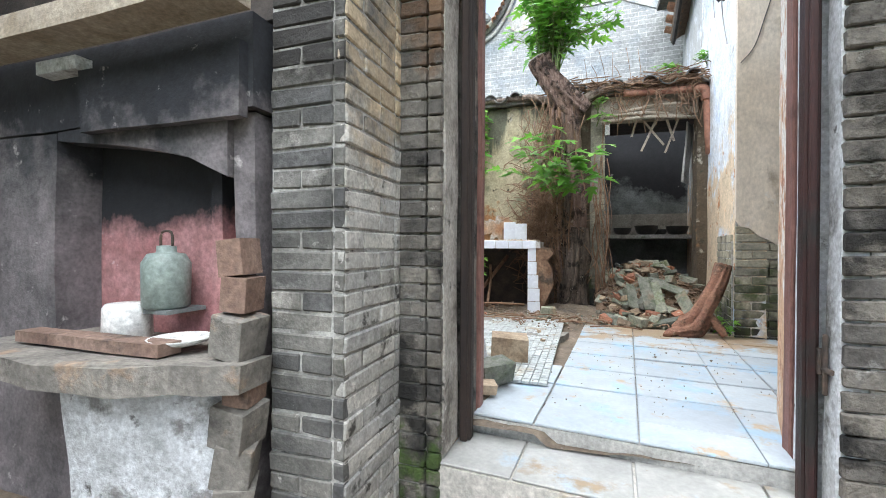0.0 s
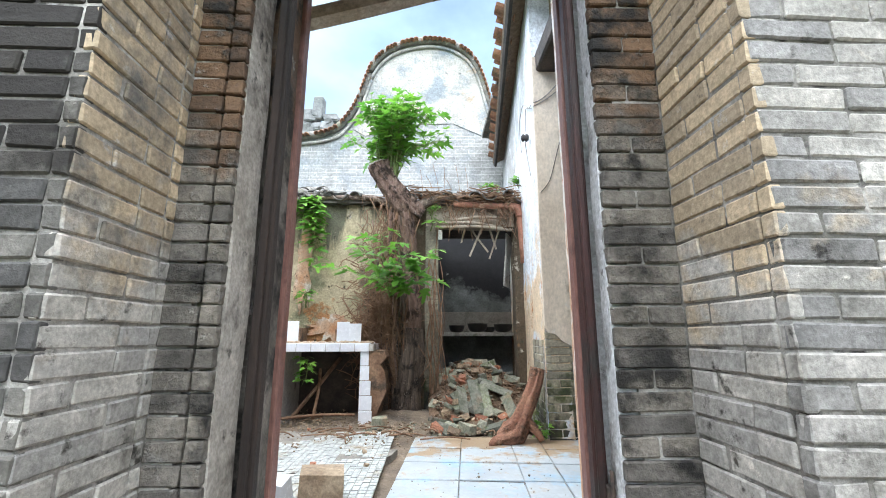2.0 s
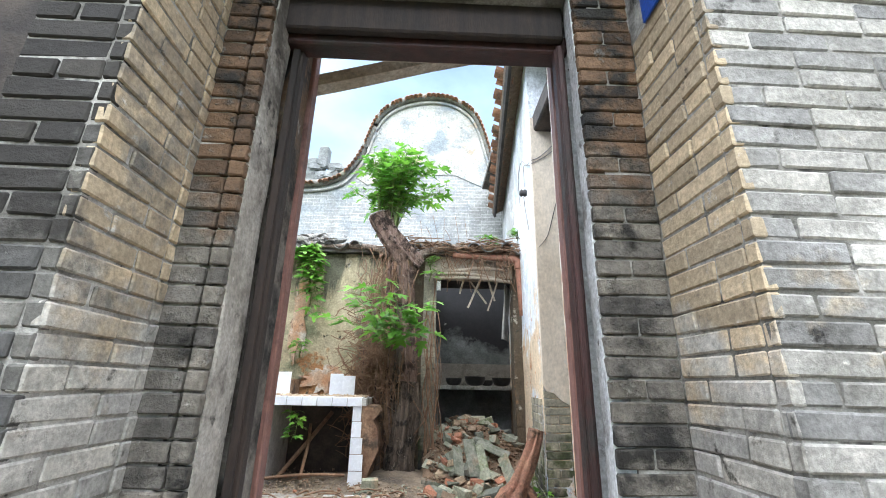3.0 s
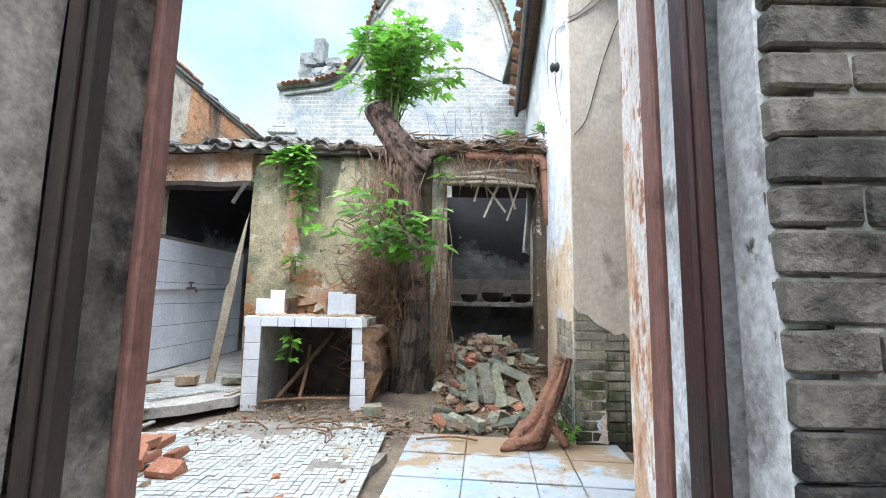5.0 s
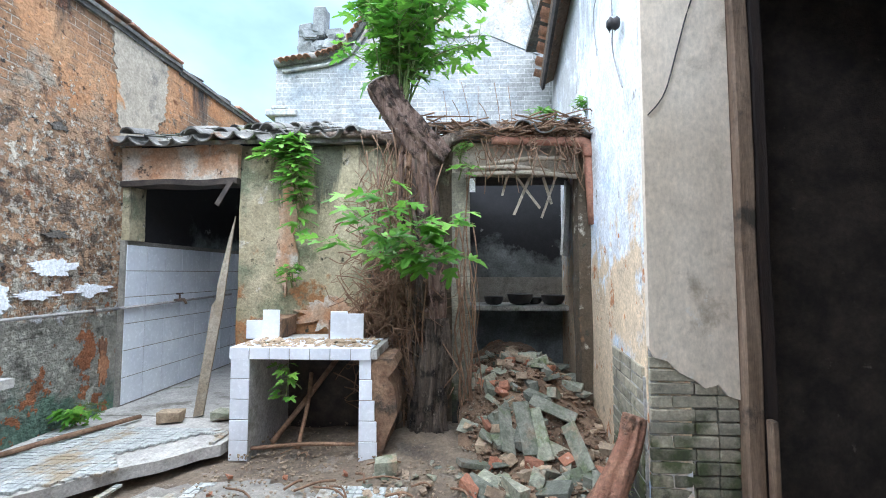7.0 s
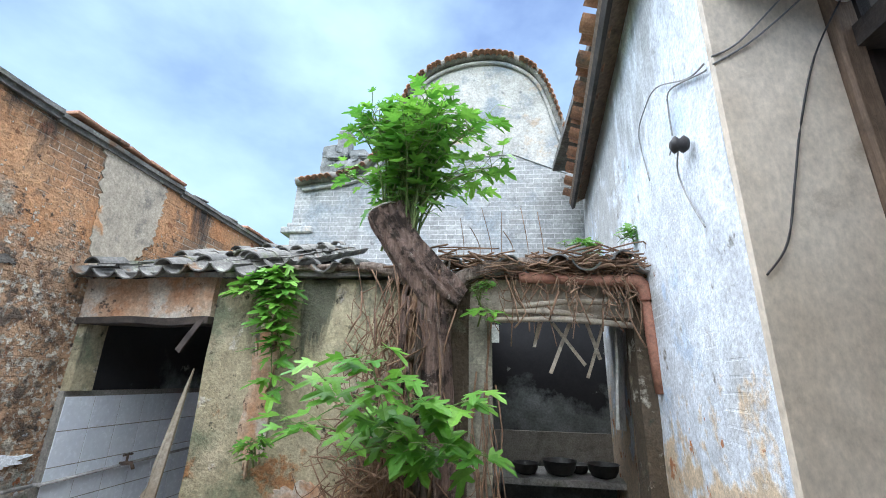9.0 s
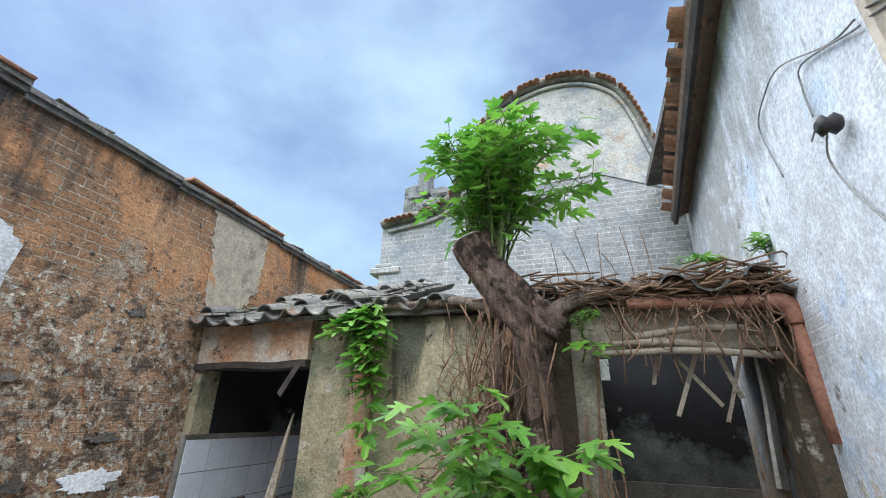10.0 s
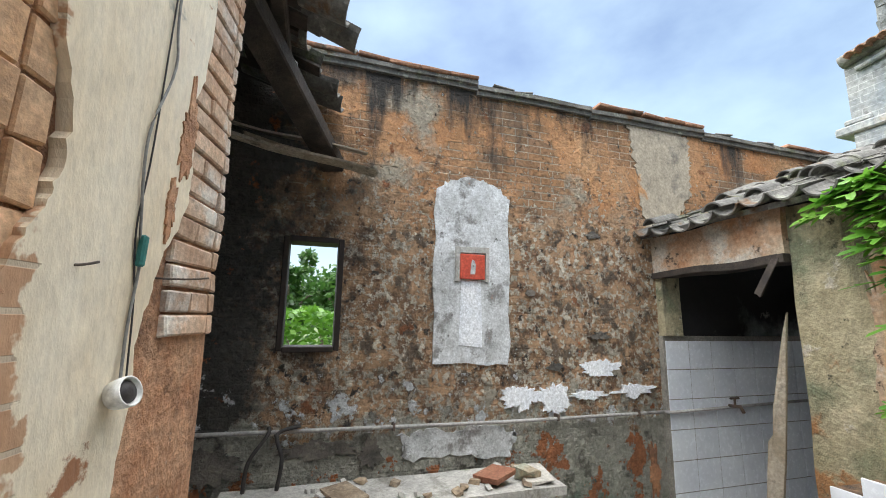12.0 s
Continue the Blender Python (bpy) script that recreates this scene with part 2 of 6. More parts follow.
strip_mat = surf("grimy_plaster_edge", (0.30, 0.275, 0.24), (0.46, 0.43, 0.39), 5, 0.92, 0.6, 60, [((0.13, 0.115, 0.10), 4, 0.52, 0.64), (DARK, 9, 0.60, 0.68), ((0.58, 0.56, 0.53), 13, 0.62, 0.70)])
gable_lime = surf("gable_lime_wash", (0.33, 0.325, 0.30), (0.46, 0.45, 0.42), 1.2, 0.9, 0.5, 24, [((0.22, 0.25, 0.27), 1.6, 0.50, 0.62), ((0.40, 0.31, 0.22), 2.2, 0.57, 0.68), ((0.15, 0.15, 0.15), 5, 0.60, 0.70)])
stone_dark = surf("blackened_stone", (0.13, 0.14, 0.14), (0.26, 0.27, 0.27), 6, 0.93, 0.8, 40, [((0.5, 0.5, 0.48), 7, 0.64, 0.74)])
tile_white = surf("white_glazed_tile", (0.70, 0.74, 0.81), (0.78, 0.82, 0.87), 3, 0.25, 0.08, 30, [((0.5, 0.47, 0.38), 4, 0.64, 0.8)], rnd=0.05, grain=0.06)
tile_blue = surf("dusty_pale_floor_tile", (0.40, 0.45, 0.49), (0.50, 0.55, 0.58), 2.2, 0.38, 0.15, 45, [((0.34, 0.50, 0.63), 3.0, 0.52, 0.62), ((0.46, 0.36, 0.25), 5.5, 0.58, 0.66), ((0.36, 0.27, 0.18), 2.2, 0.54, 0.60, "y", 1.2, 2.6, 0.3), ((0.28, 0.2, 0.13), 42, 0.68, 0.74)], rnd=0.07, grain=0.12)
grout = surf("dirty_grout", (0.2, 0.19, 0.17), (0.3, 0.28, 0.25), 8, 0.95, 0.3, 80)
mosaic_mat = surf("grey_white_mosaic", (0.36, 0.385, 0.385), (0.52, 0.55, 0.54), 9, 0.6, 0.3, 60, [((0.36, 0.29, 0.20), 2.4, 0.54, 0.64), ((0.15, 0.12, 0.09), 5, 0.62, 0.7)])
dirt = surf("damp_dirt", (0.13, 0.10, 0.075), (0.24, 0.19, 0.14), 3, 0.95, 1.0, 40, [((0.38, 0.33, 0.27), 4, 0.56, 0.66), ((0.07, 0.055, 0.045), 2, 0.56, 0.68), ((0.5, 0.47, 0.42), 26, 0.66, 0.7)], deep=0.03)
concrete = surf("worn_concrete", (0.36, 0.35, 0.33), (0.5, 0.49, 0.46), 3, 0.92, 0.5, 55, [((0.2, 0.19, 0.16), 3.4, 0.55, 0.68), ((0.13, 0.16, 0.08), 3, 0.62, 0.74)])
step_mat = surf("worn_step_render", (0.44, 0.42, 0.38), (0.60, 0.57, 0.52), 3, 0.8, 0.4, 55, [((0.33, 0.25, 0.16), 3, 0.56, 0.68), ((0.13, 0.12, 0.1), 5, 0.62, 0.72)])
# Indoor shade put into the plaster's colour: near black above, grey below.
dim_plaster = surf("dim_indoor_plaster", (0.10, 0.11, 0.11), (0.26, 0.285, 0.285), 1.8, 0.95, 0.4, 45, [((0.018, 0.018, 0.02), 1.6, 0.42, 0.56, "z", 1.2, 2.3, 0.6), ((0.36, 0.37, 0.35), 4, 0.66, 0.74)])
frame_wood = surf("dark_red_door_frame", (0.022, 0.007, 0.006), (0.045, 0.014, 0.012), 6, 0.6, 0.4, 60, [((0.02, 0.016, 0.014), 3, 0.5, 0.62)], stretch=(3, 3, 0.4))
leaf_wood = surf("faded_red_door_paint", (0.17, 0.075, 0.06), (0.24, 0.12, 0.10), 5, 0.6, 0.4, 60, [((0.08, 0.035, 0.028), 3, 0.56, 0.68)], stretch=(3, 3, 0.3))
frame_dark = surf("blackened_frame_wood", (0.014, 0.010, 0.009), (0.034, 0.021, 0.016), 6, 0.78, 0.5, 60, stretch=(3, 3, 0.4))
post_wood = surf("grey_brown_post_wood", (0.15, 0.1, 0.065), (0.24, 0.17, 0.12), 5, 0.8, 0.6, 50, [((0.05, 0.04, 0.03), 4, 0.58, 0.7)], stretch=(4, 4, 0.3))
old_wood = surf("weathered_grey_wood", (0.28, 0.23, 0.17), (0.42, 0.37, 0.3), 5, 0.85, 0.7, 55, [((0.1, 0.08, 0.06), 5, 0.58, 0.7)])
# Charred timber; the same near black also stands for unlit depths.
charred = surf("charred_wood_and_unlit_black", (0.025, 0.02, 0.018), (0.07, 0.055, 0.045), 6, 0.75, 0.7, 50, [((0.2, 0.17, 0.14), 9, 0.66, 0.74)])
bark = surf("fibrous_bark", (0.14, 0.10, 0.08), (0.33, 0.26, 0.21), 7, 0.95, 1.0, 45, [((0.06, 0.042, 0.03), 6, 0.5, 0.64), ((0.40, 0.34, 0.27), 12, 0.62, 0.72)], stretch=(2.5, 2.5, 0.35), deep=0.04)
root_mat = surf("brown_roots", (0.15, 0.085, 0.05), (0.27, 0.17, 0.11), 9, 0.95, 0.8, 60, rnd=0.1)
red_root = surf("red_peeled_log", (0.22, 0.10, 0.065), (0.32, 0.17, 0.11), 7, 0.9, 0.8, 50, [((0.10, 0.06, 0.04), 9, 0.52, 0.64), ((0.42, 0.3, 0.22), 14, 0.62, 0.7)], deep=0.03)
cut_wood = surf("grey_cut_wood", (0.3, 0.27, 0.22), (0.42, 0.39, 0.33), 14, 0.9, 0.7, 70)
clay = surf("red_clay_pipe", (0.27, 0.115, 0.075), (0.36, 0.18, 0.12), 5, 0.75, 0.4, 50, [((0.1, 0.07, 0.05), 4, 0.6, 0.72)])
roof_tile = surf("grey_clay_roof_tile", (0.10, 0.098, 0.09), (0.21, 0.205, 0.19), 6, 0.95, 0.9, 45, [((0.30, 0.31, 0.26), 7, 0.58, 0.66), ((0.10, 0.115, 0.055), 3, 0.56, 0.68), ((0.16, 0.10, 0.06), 4, 0.60, 0.68)], rnd=0.2)
red_tile = surf("terracotta_tile", (0.26, 0.13, 0.08), (0.38, 0.21, 0.13), 6, 0.92, 0.6, 45, [((0.12, 0.1, 0.08), 4, 0.54, 0.68)], rnd=0.2)
stone_green = surf("mossy_rubble_stone", (0.15, 0.165, 0.125), (0.29, 0.30, 0.245), 8, 0.93, 0.7, 50, [((0.12, 0.15, 0.08), 6, 0.52, 0.66), ((0.26, 0.2, 0.14), 4, 0.54, 0.66)], rnd=0.4)
stone_tan = surf("tan_broken_stone", (0.23, 0.17, 0.115), (0.39, 0.31, 0.22), 8, 0.93, 0.7, 50, [((0.16, 0.12, 0.09), 6, 0.6, 0.72)], rnd=0.22)
iron = surf("rusty_iron", (0.05, 0.04, 0.035), (0.13, 0.085, 0.06), 9, 0.7, 0.5, 60)
pot_mat = surf("black_cooking_pot", (0.02, 0.02, 0.02), (0.06, 0.055, 0.05), 7, 0.5, 0.3, 50)
pipe_mat = surf("grey_water_pipe", (0.26, 0.25, 0.24), (0.36, 0.35, 0.34), 7, 0.5, 0.3, 50, [((0.1, 0.085, 0.07), 4, 0.58, 0.7)])
rubber = surf("black_rubber", (0.02, 0.018, 0.018), (0.04, 0.035, 0.035), 9, 0.6, 0.2, 60)
cable_grey = surf("grey_cable", (0.2, 0.2, 0.2), (0.28, 0.28, 0.27), 9, 0.5, 0.1, 60)
teal = surf("teal_plastic", (0.02, 0.16, 0.15), (0.03, 0.2, 0.18), 9, 0.4, 0.1, 60)
red_paint = surf("red_glazed_plaque", (0.5, 0.07, 0.04), (0.62, 0.1, 0.06), 9, 0.4, 0.2, 60)
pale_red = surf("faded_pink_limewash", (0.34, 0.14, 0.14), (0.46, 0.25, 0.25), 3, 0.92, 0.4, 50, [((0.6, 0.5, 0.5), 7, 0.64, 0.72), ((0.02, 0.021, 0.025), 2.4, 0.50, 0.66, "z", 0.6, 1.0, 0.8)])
blue_paint = surf("blue_enamel", (0.02, 0.08, 0.42), (0.03, 0.12, 0.5), 9, 0.35, 0.1, 60)
white_thing = surf("white_ceramic", (0.66, 0.66, 0.64), (0.76, 0.76, 0.74), 6, 0.35, 0.1, 50, [((0.4, 0.37, 0.32), 7, 0.6, 0.72)])
enamel_green = surf("grey_green_enamel", (0.2, 0.25, 0.23), (0.28, 0.33, 0.3), 6, 0.5, 0.2, 50)
paper = surf("pale_paper", (0.7, 0.72, 0.72), (0.8, 0.8, 0.78), 9, 0.8, 0.1, 60)


def leaf_material(name, a, b):
    m = Nodes(name)
    r = m.n.new("ShaderNodeNewGeometry").outputs["Random Per Island"]
    col = m.mix(r, a, b)
    col = m.mix(m.rng(m.noise(60, 3), 0.3, 0.7, 0.0, 0.35), col, tuple(c * 0.6 for c in a))
    m.l.new(col, m.bsdf.inputs["Base Color"])
    m.bsdf.inputs["Roughness"].default_value = 0.42
    glow = m.put("BsdfTranslucent", {"Color": col})
    both = m.put("MixShader", {0: 0.38, 1: m.bsdf.outputs[0], 2: glow.outputs[0]})
    m.l.new(both.outputs[0], m.n["Material Output"].inputs["Surface"])
    return m.mat


leaf_green = leaf_material("fresh_green_leaf", (0.08, 0.26, 0.03), (0.24, 0.5, 0.07))
leaf_dark = leaf_material("far_tree_leaf", (0.03, 0.10, 0.02), (0.09, 0.2, 0.04))
leaf_hedge = leaf_material("hedge_leaf", (0.07, 0.2, 0.02), (0.15, 0.33, 0.04))


# ---- mesh helpers ----
rnd = random.Random(7)


def box(bm, x0, x1, y0, y1, z0, z1, wob=0.0):
    vs = [bm.verts.new((x + rnd.uniform(-wob, wob), y + rnd.uniform(-wob, wob), z + rnd.uniform(-wob, wob))) for x in (x0, x1) for y in (y0, y1) for z in (z0, z1)]
    for f in ((0, 1, 3, 2), (4, 6, 7, 5), (0, 4, 5, 1), (2, 3, 7, 6), (0, 2, 6, 4), (1, 5, 7, 3)):
        bm.faces.new([vs[k] for k in f])
    return vs


def boxes(*rows, wob=0.0):
    bm = bmesh.new()
    for r in rows:
        box(bm, *r, wob=wob)
    return bm


def cut(bm, step, wob=0.0):
    """Even finer faces, with a slight unevenness."""
    for _ in range(7):
        long = [e for e in bm.edges if e.calc_length() > step]
        if not long:
            break
        bmesh.ops.subdivide_edges(bm, edges=long, cuts=1, use_grid_fill=True)
    for v in bm.verts:
        d = Vector((noise.noise(v.co * 2.3), noise.noise(v.co * 2.3 + Vector((9, 3, 1))), noise.noise(v.co * 2.3 + Vector((2, 8, 5)))))
        v.co += d * wob
    return bm


def rounded(bm, width=0.01, segments=1):
    bmesh.ops.bevel(bm, geom=list(bm.edges), offset=width, segments=segments, affect="EDGES", clamp_overlap=True)
    return bm


def prism(outline, y0, y1, turn=None):
    """An outline in x and z, drawn out along y."""
    bm = bmesh.new()
    a = [bm.verts.new((x, y0, z)) for x, z in outline]
    b = [bm.verts.new((x, y1, z)) for x, z in outline]
    bm.faces.new(a)
    bm.faces.new(b[::-1])
    for k in range(len(a)):
        j = (k + 1) % len(a)
        bm.faces.new((a[j], a[k], b[k], b[j]))
    if turn:
        bmesh.ops.transform(bm, matrix=turn, verts=bm.verts)
    bmesh.ops.recalc_face_normals(bm, faces=bm.faces)
    return bm


def tube(bm, points, radii, sides=8, rough=0.0):
    pts = [Vector(p) for p in points]
    rings = []
    for k, p in enumerate(pts):
        way = (pts[min(k + 1, len(pts) - 1)] - pts[max(k - 1, 0)]).normalized()
        u = way.orthogonal().normalized() if abs(way.z) > 0.95 else way.cross(Vector((0, 0, 1))).normalized()
        v = way.cross(u)
        r = radii[k] if isinstance(radii, (list, tuple)) else radii
        rings.append([bm.verts.new(p + (u * math.cos(a) + v * math.sin(a)) * r * (1 + rough * noise.noise((p + u * math.cos(a) * 3 + v * math.sin(a) * 3) * 2.1)))
                      for a in [2 * math.pi * s / sides for s in range(sides)]])
    for a, b in zip(rings, rings[1:]):
        for s in range(sides):
            f = bm.faces.new((a[s], a[(s + 1) % sides], b[(s + 1) % sides], b[s]))
            f.smooth = True
    bm.faces.new(rings[0][::-1])
    bm.faces.new(rings[-1])
    return bm


def bend(points, n=6):
    """Points along a smooth curve through the given ones."""
    p = [Vector(q) for q in points]
    out = []
    for k in range(len(p) - 1):
        a, b, c, d = p[max(k - 1, 0)], p[k], p[k + 1], p[min(k + 2, len(p) - 1)]
        for s in range(n):
            t = s / n
            out.append(0.5 * ((2 * b) + (c - a) * t + (2 * a - 5 * b + 4 * c - d) * t * t + (3 * b - a - 3 * c + d) * t ** 3))
    return out + [p[-1]]


def gnarled(bm, points, radii, ridges=9, depth=0.2, sides=44, steps=6, seed=0.0):
    """A trunk with deep, twisting ridges of bark."""
    line = bend(points, steps)
    rings = []
    for k, p in enumerate(line):
        f = k / (len(line) - 1) * (len(radii) - 1)
        j = min(int(f), len(radii) - 2)
        r = radii[j] + (radii[j + 1] - radii[j]) * (f - j)
        way = (line[min(k + 1, len(line) - 1)] - line[max(k - 1, 0)]).normalized()
        u = (Vector((1, 0, 0)) - way * way.x).normalized()
        v = way.cross(u)
        ring = []
        for q in range(sides):
            a = 2 * math.pi * q / sides
            swirl = a * ridges + 2.4 * noise.noise(Vector((math.cos(a) * 1.3, math.sin(a) * 1.3, p.z * 1.6 + seed))) + p.z * 1.5
            h = 1 + depth * (abs(math.sin(swirl / 2)) - 0.6) + 0.35 * depth * math.sin(swirl * 2.3 + 4 * noise.noise(p * 3)) + 0.3 * noise.noise(Vector((math.cos(a) * 1.1 + seed, math.sin(a) * 1.1, p.z * 2.2)))
            ring.append(bm.verts.new(p + (u * math.cos(a) + v * math.sin(a)) * r * h))
        rings.append(ring)
    for a, b in zip(rings, rings[1:]):
        for q in range(sides):
            bm.faces.new((a[q], a[(q + 1) % sides], b[(q + 1) % sides], b[q])).smooth = True
    bm.faces.new(rings[0][::-1])
    bm.faces.new(rings[-1])
    return bm


def lathe(bm, profile, x=0, y=0, z=0, sides=20):
    rings = [[bm.verts.new((x + r * math.cos(a), y + r * math.sin(a), z + h)) for a in [2 * math.pi * s / sides for s in range(sides)]] for r, h in profile]
    for a, b in zip(rings, rings[1:]):
        for s in range(sides):
            f = bm.faces.new((a[s], a[(s + 1) % sides], b[(s + 1) % sides], b[s]))
            f.smooth = True
    bm.faces.new(rings[0][::-1])
    bm.faces.new(rings[-1])
    return bm


def mesh_of(bm, material, name="mesh"):
    bmesh.ops.recalc_face_normals(bm, faces=bm.faces)
    me = bpy.data.meshes.new(name)
    bm.to_mesh(me)
    bm.free()
    me.materials.append(material)
    return me


def part(name, bm, material, parent=None, label=""):
    ob = new(name, mesh_of(bm, material, name))
    if parent:
        ob.parent = parent
    return tagged(ob, label)


def thing(name, label, category, bm=None, material=None, group="", kind="", at=None):
    """A top-level thing: one mesh, or an Empty for parts."""
    ob = part(name, bm, material) if bm else new(name)
    if at:
        ob.matrix_world = at
    return tagged(ob, label, category, group, kind)


def piece(name, me, parent, m):
    ob = new(name, me)
    ob.parent = parent
    ob.matrix_basis = m
    return ob


def stone_mesh(sx, sy, sz, material, blocky=0.75, n=16):
    """A broken stone or brick: a hull of points near a box's surface."""
    bm = bmesh.new()
    for k in range(n):
        p = [rnd.choice((-1, 1)) * rnd.uniform(blocky, 1) if rnd.random() < 0.8 else rnd.uniform(-1, 1) for _ in range(3)]
        bm.verts.new((p[0] * sx / 2, p[1] * sy / 2, p[2] * sz / 2))
    r = bmesh.ops.convex_hull(bm, input=bm.verts)
    bmesh.ops.delete(bm, geom=list({v for v in r["geom_interior"] if isinstance(v, bmesh.types.BMVert)}), context="VERTS")
    bmesh.ops.bevel(bm, geom=list(bm.edges), offset=0.05 * min(sx, sy, sz), segments=1, affect="EDGES", clamp_overlap=True)
    return mesh_of(bm, material, "stone")


def leaf_shape():
    """A five-lobed leaf in the xy plane, stalk at the origin, about 1 across."""
    pts = [(0, 0)]
    for deg, r in ((-108, 0.30), (-84, 0.44), (-60, 0.28), (-48, 0.62), (-38, 0.58), (-24, 0.36), (-10, 0.80), (0, 0.98), (10, 0.80), (24, 0.36), (38, 0.58), (48, 0.62), (60, 0.28), (84, 0.44), (108, 0.30)):
        a = radians(deg)
        pts.append((r * math.sin(a), 0.12 + r * math.cos(a) * 0.95))
    return pts


LEAF = leaf_shape()


def leaves_mesh(spots, name):
    """spots: (place, way out, size). Lobed leaves that droop a little from their stalks."""
    verts, faces = [], []
    for p, way, size in spots:
        p, way = Vector(p), Vector(way).normalized()
        up = (Vector((0, 0, 1)) + Vector((rnd.uniform(-0.5, 0.5), rnd.uniform(-0.7, 0.3), rnd.uniform(-0.2, 0.2)))).normalized()
        side = way.cross(up).normalized() if way.cross(up).length > 0.05 else Vector((1, 0, 0))
        up = side.cross(way)
        fold, droop = rnd.uniform(0.08, 0.25), rnd.uniform(0.15, 0.5)
        base = len(verts)
        centre = p + way * 0.3 * size
        verts.append(centre)
        for x, y in LEAF:
            verts.append(p + size * (side * x + way * y + up * (abs(x) * fold - droop * y * y * 0.5)))
        n = len(LEAF)
        for k in range(n):
            faces.append((base, base + 1 + k, base + 1 + (k + 1) % n))
    me = bpy.data.meshes.new(name)
    me.from_pydata(verts, [], faces)
    return me


def leaf_part(name, spots, material, parent, label=""):
    me = leaves_mesh(spots, name)
    me.materials.append(material)
    ob = new(name, me)
    ob.parent = parent
    return tagged(ob, label)


# ---- ground and floors ----
S = "structure"
ROOM_FLOOR = -0.33
bm = bmesh.new()
bmesh.ops.create_grid(bm, x_segments=60, y_segments=60, size=400)
for v in bm.verts:
    v.co.z = -0.5
ground = thing("ground", "grassy ground that runs out to the horizon around the houses", "ground", bm,
               surf("far_grass", (0.06, 0.1, 0.03), (0.12, 0.16, 0.05), 0.3, 0.95, 0.3, 6), kind=S)
thing("floor_room", "dark bare earth floor of the old house", "floor", boxes((-3.3, 2.5, -4.2, 0.3, -0.49, ROOM_FLOOR)), dirt, kind=S)
bm = bmesh.new()
bmesh.ops.create_grid(bm, x_segments=90, y_segments=60, size=1)
for v in bm.verts:
    x, y = v.co.x * 2.55 - 0.85, v.co.y * 1.95 + 2.2
    h = 0.03 * noise.noise(Vector((x * 2.2, y * 2.2, 0))) + 0.012 * noise.noise(Vector((x * 9, y * 9, 3)))
    heap = 0.10 * math.exp(-((x + 0.25) ** 2 / 0.5 + (y - 3.7) ** 2 / 0.35)) + 0.05 * math.exp(-((x - 0.6) ** 2 / 0.3 + (y - 3.2) ** 2 / 0.2))
    under = 0.035 if y < 2.62 and -0.25 + 0.08 * y < x < 1.2 else 0.0
    v.co = (x, y, -0.055 + h + heap - under)
part_dirt = thing("courtyard_ground", "damp courtyard dirt with leaf litter and twigs", "ground", bm, dirt, kind=S)
for p in part_dirt.data.polygons:
    p.use_smooth = True


# ---- front house: wall with a deep doorway ----
house = thing("wall_house_front", "thick grey brick house wall with a deep doorway", "wall", kind=S)
part("wall_core", boxes((-3.3, -1.6, -0.0, 0.3, -0.49, 3.7), (-1.6, -0.70, -0.001, 0.40, -0.49, 3.7), (0.70, 1.62, -0.001, 0.105, -0.49, 3.7), (1.62, 2.5, 0.012, 0.585, -0.49, 3.7),
                        (-0.72, 0.73, 0.32, 0.585, 3.25, 3.7), (-0.72, 0.73, 0.004, 0.32, 2.62, 3.7)), mortar, house)
pier_left = thing("pier_left", "grey brick pier beside the doorway, darker higher up", "brick pier", kind=S)
part("core", boxes((-1.065, -0.789, -0.4065, 0.0, -0.49, 3.3)), mortar, pier_left)
pier_right = thing("pier_right", "grey brick house wall with whitish mortar", "brick wall", kind=S)
part("core", boxes((0.874, 2.5, -0.4065, 0.0, -0.49, 3.3)), mortar, pier_right)
outer = thing("wall_outer_plaster", "peeling cream plaster over orange brick on the house wall", "wall", kind=S)
flat = Matrix(((1, 0, 0, 0), (0, 0, 1, 0), (0, 1, 0, 0), (0, 0, 0, 1)))
part("plaster_right", cut(prism([(0.655, 0.412), (0.775, 0.82), (1.62, 0.82), (1.62, 0.107), (0.74, 0.107), (0.74, 0.40)], -0.1, 3.7, flat), 0.14, 0.006), reveal_mat, outer, "white plaster peeling off red brick")
part("reveal_lining", cut(boxes((-0.72, -0.566, 0.247, 0.384, -0.12, 3.25)), 0.08, 0.006), brick_dark, outer, "dark brick reveal of the doorway")
part("reveal_lining", cut(prism([(0.612, 0.185), (0.648, 0.325), (0.735, 0.325), (0.735, 0.185)], -0.12, 3.25, flat), 0.08, 0.004), whitewash, outer, "chalky grey-white reveal of the doorway")
part("crossbeam", cut(prism([(-0.66, 2.395), (0.72, 2.805), (0.72, 2.88), (-0.66, 2.465)], 0.46, 0.54), 0.2, 0.012), old_wood, outer, "slanting old beam across the opening")
part("lintel_board", cut(boxes((-0.56, 0.60, 0.255, 0.32, 2.47, 2.60)), 0.12, 0.014), old_wood, outer, "split pale lintel board")
thing("room_wall_left", "dark side wall of the old house", "wall", boxes((-3.5, -3.3, -4.2, 0.3, -0.49, 3.7)), house_plaster, kind=S)
thing("room_wall_right", "grey side wall of the old house", "wall", boxes((2.5, 2.7, -4.2, 0.585, -0.49, 3.7)), house_plaster, kind=S)
# Out of view; the opening is added to light the room from behind.
thing("room_wall_back", "unseen plain rear wall of the old house, opening added for light", "wall",
             boxes((-3.5, -1.3, -4.4, -4.2, -0.49, 3.7), (1.5, 2.7, -4.4, -4.2, -0.49, 3.7), (-1.3, 1.5, -4.4, -4.2, 2.6, 3.7)), house_plaster, kind=S)
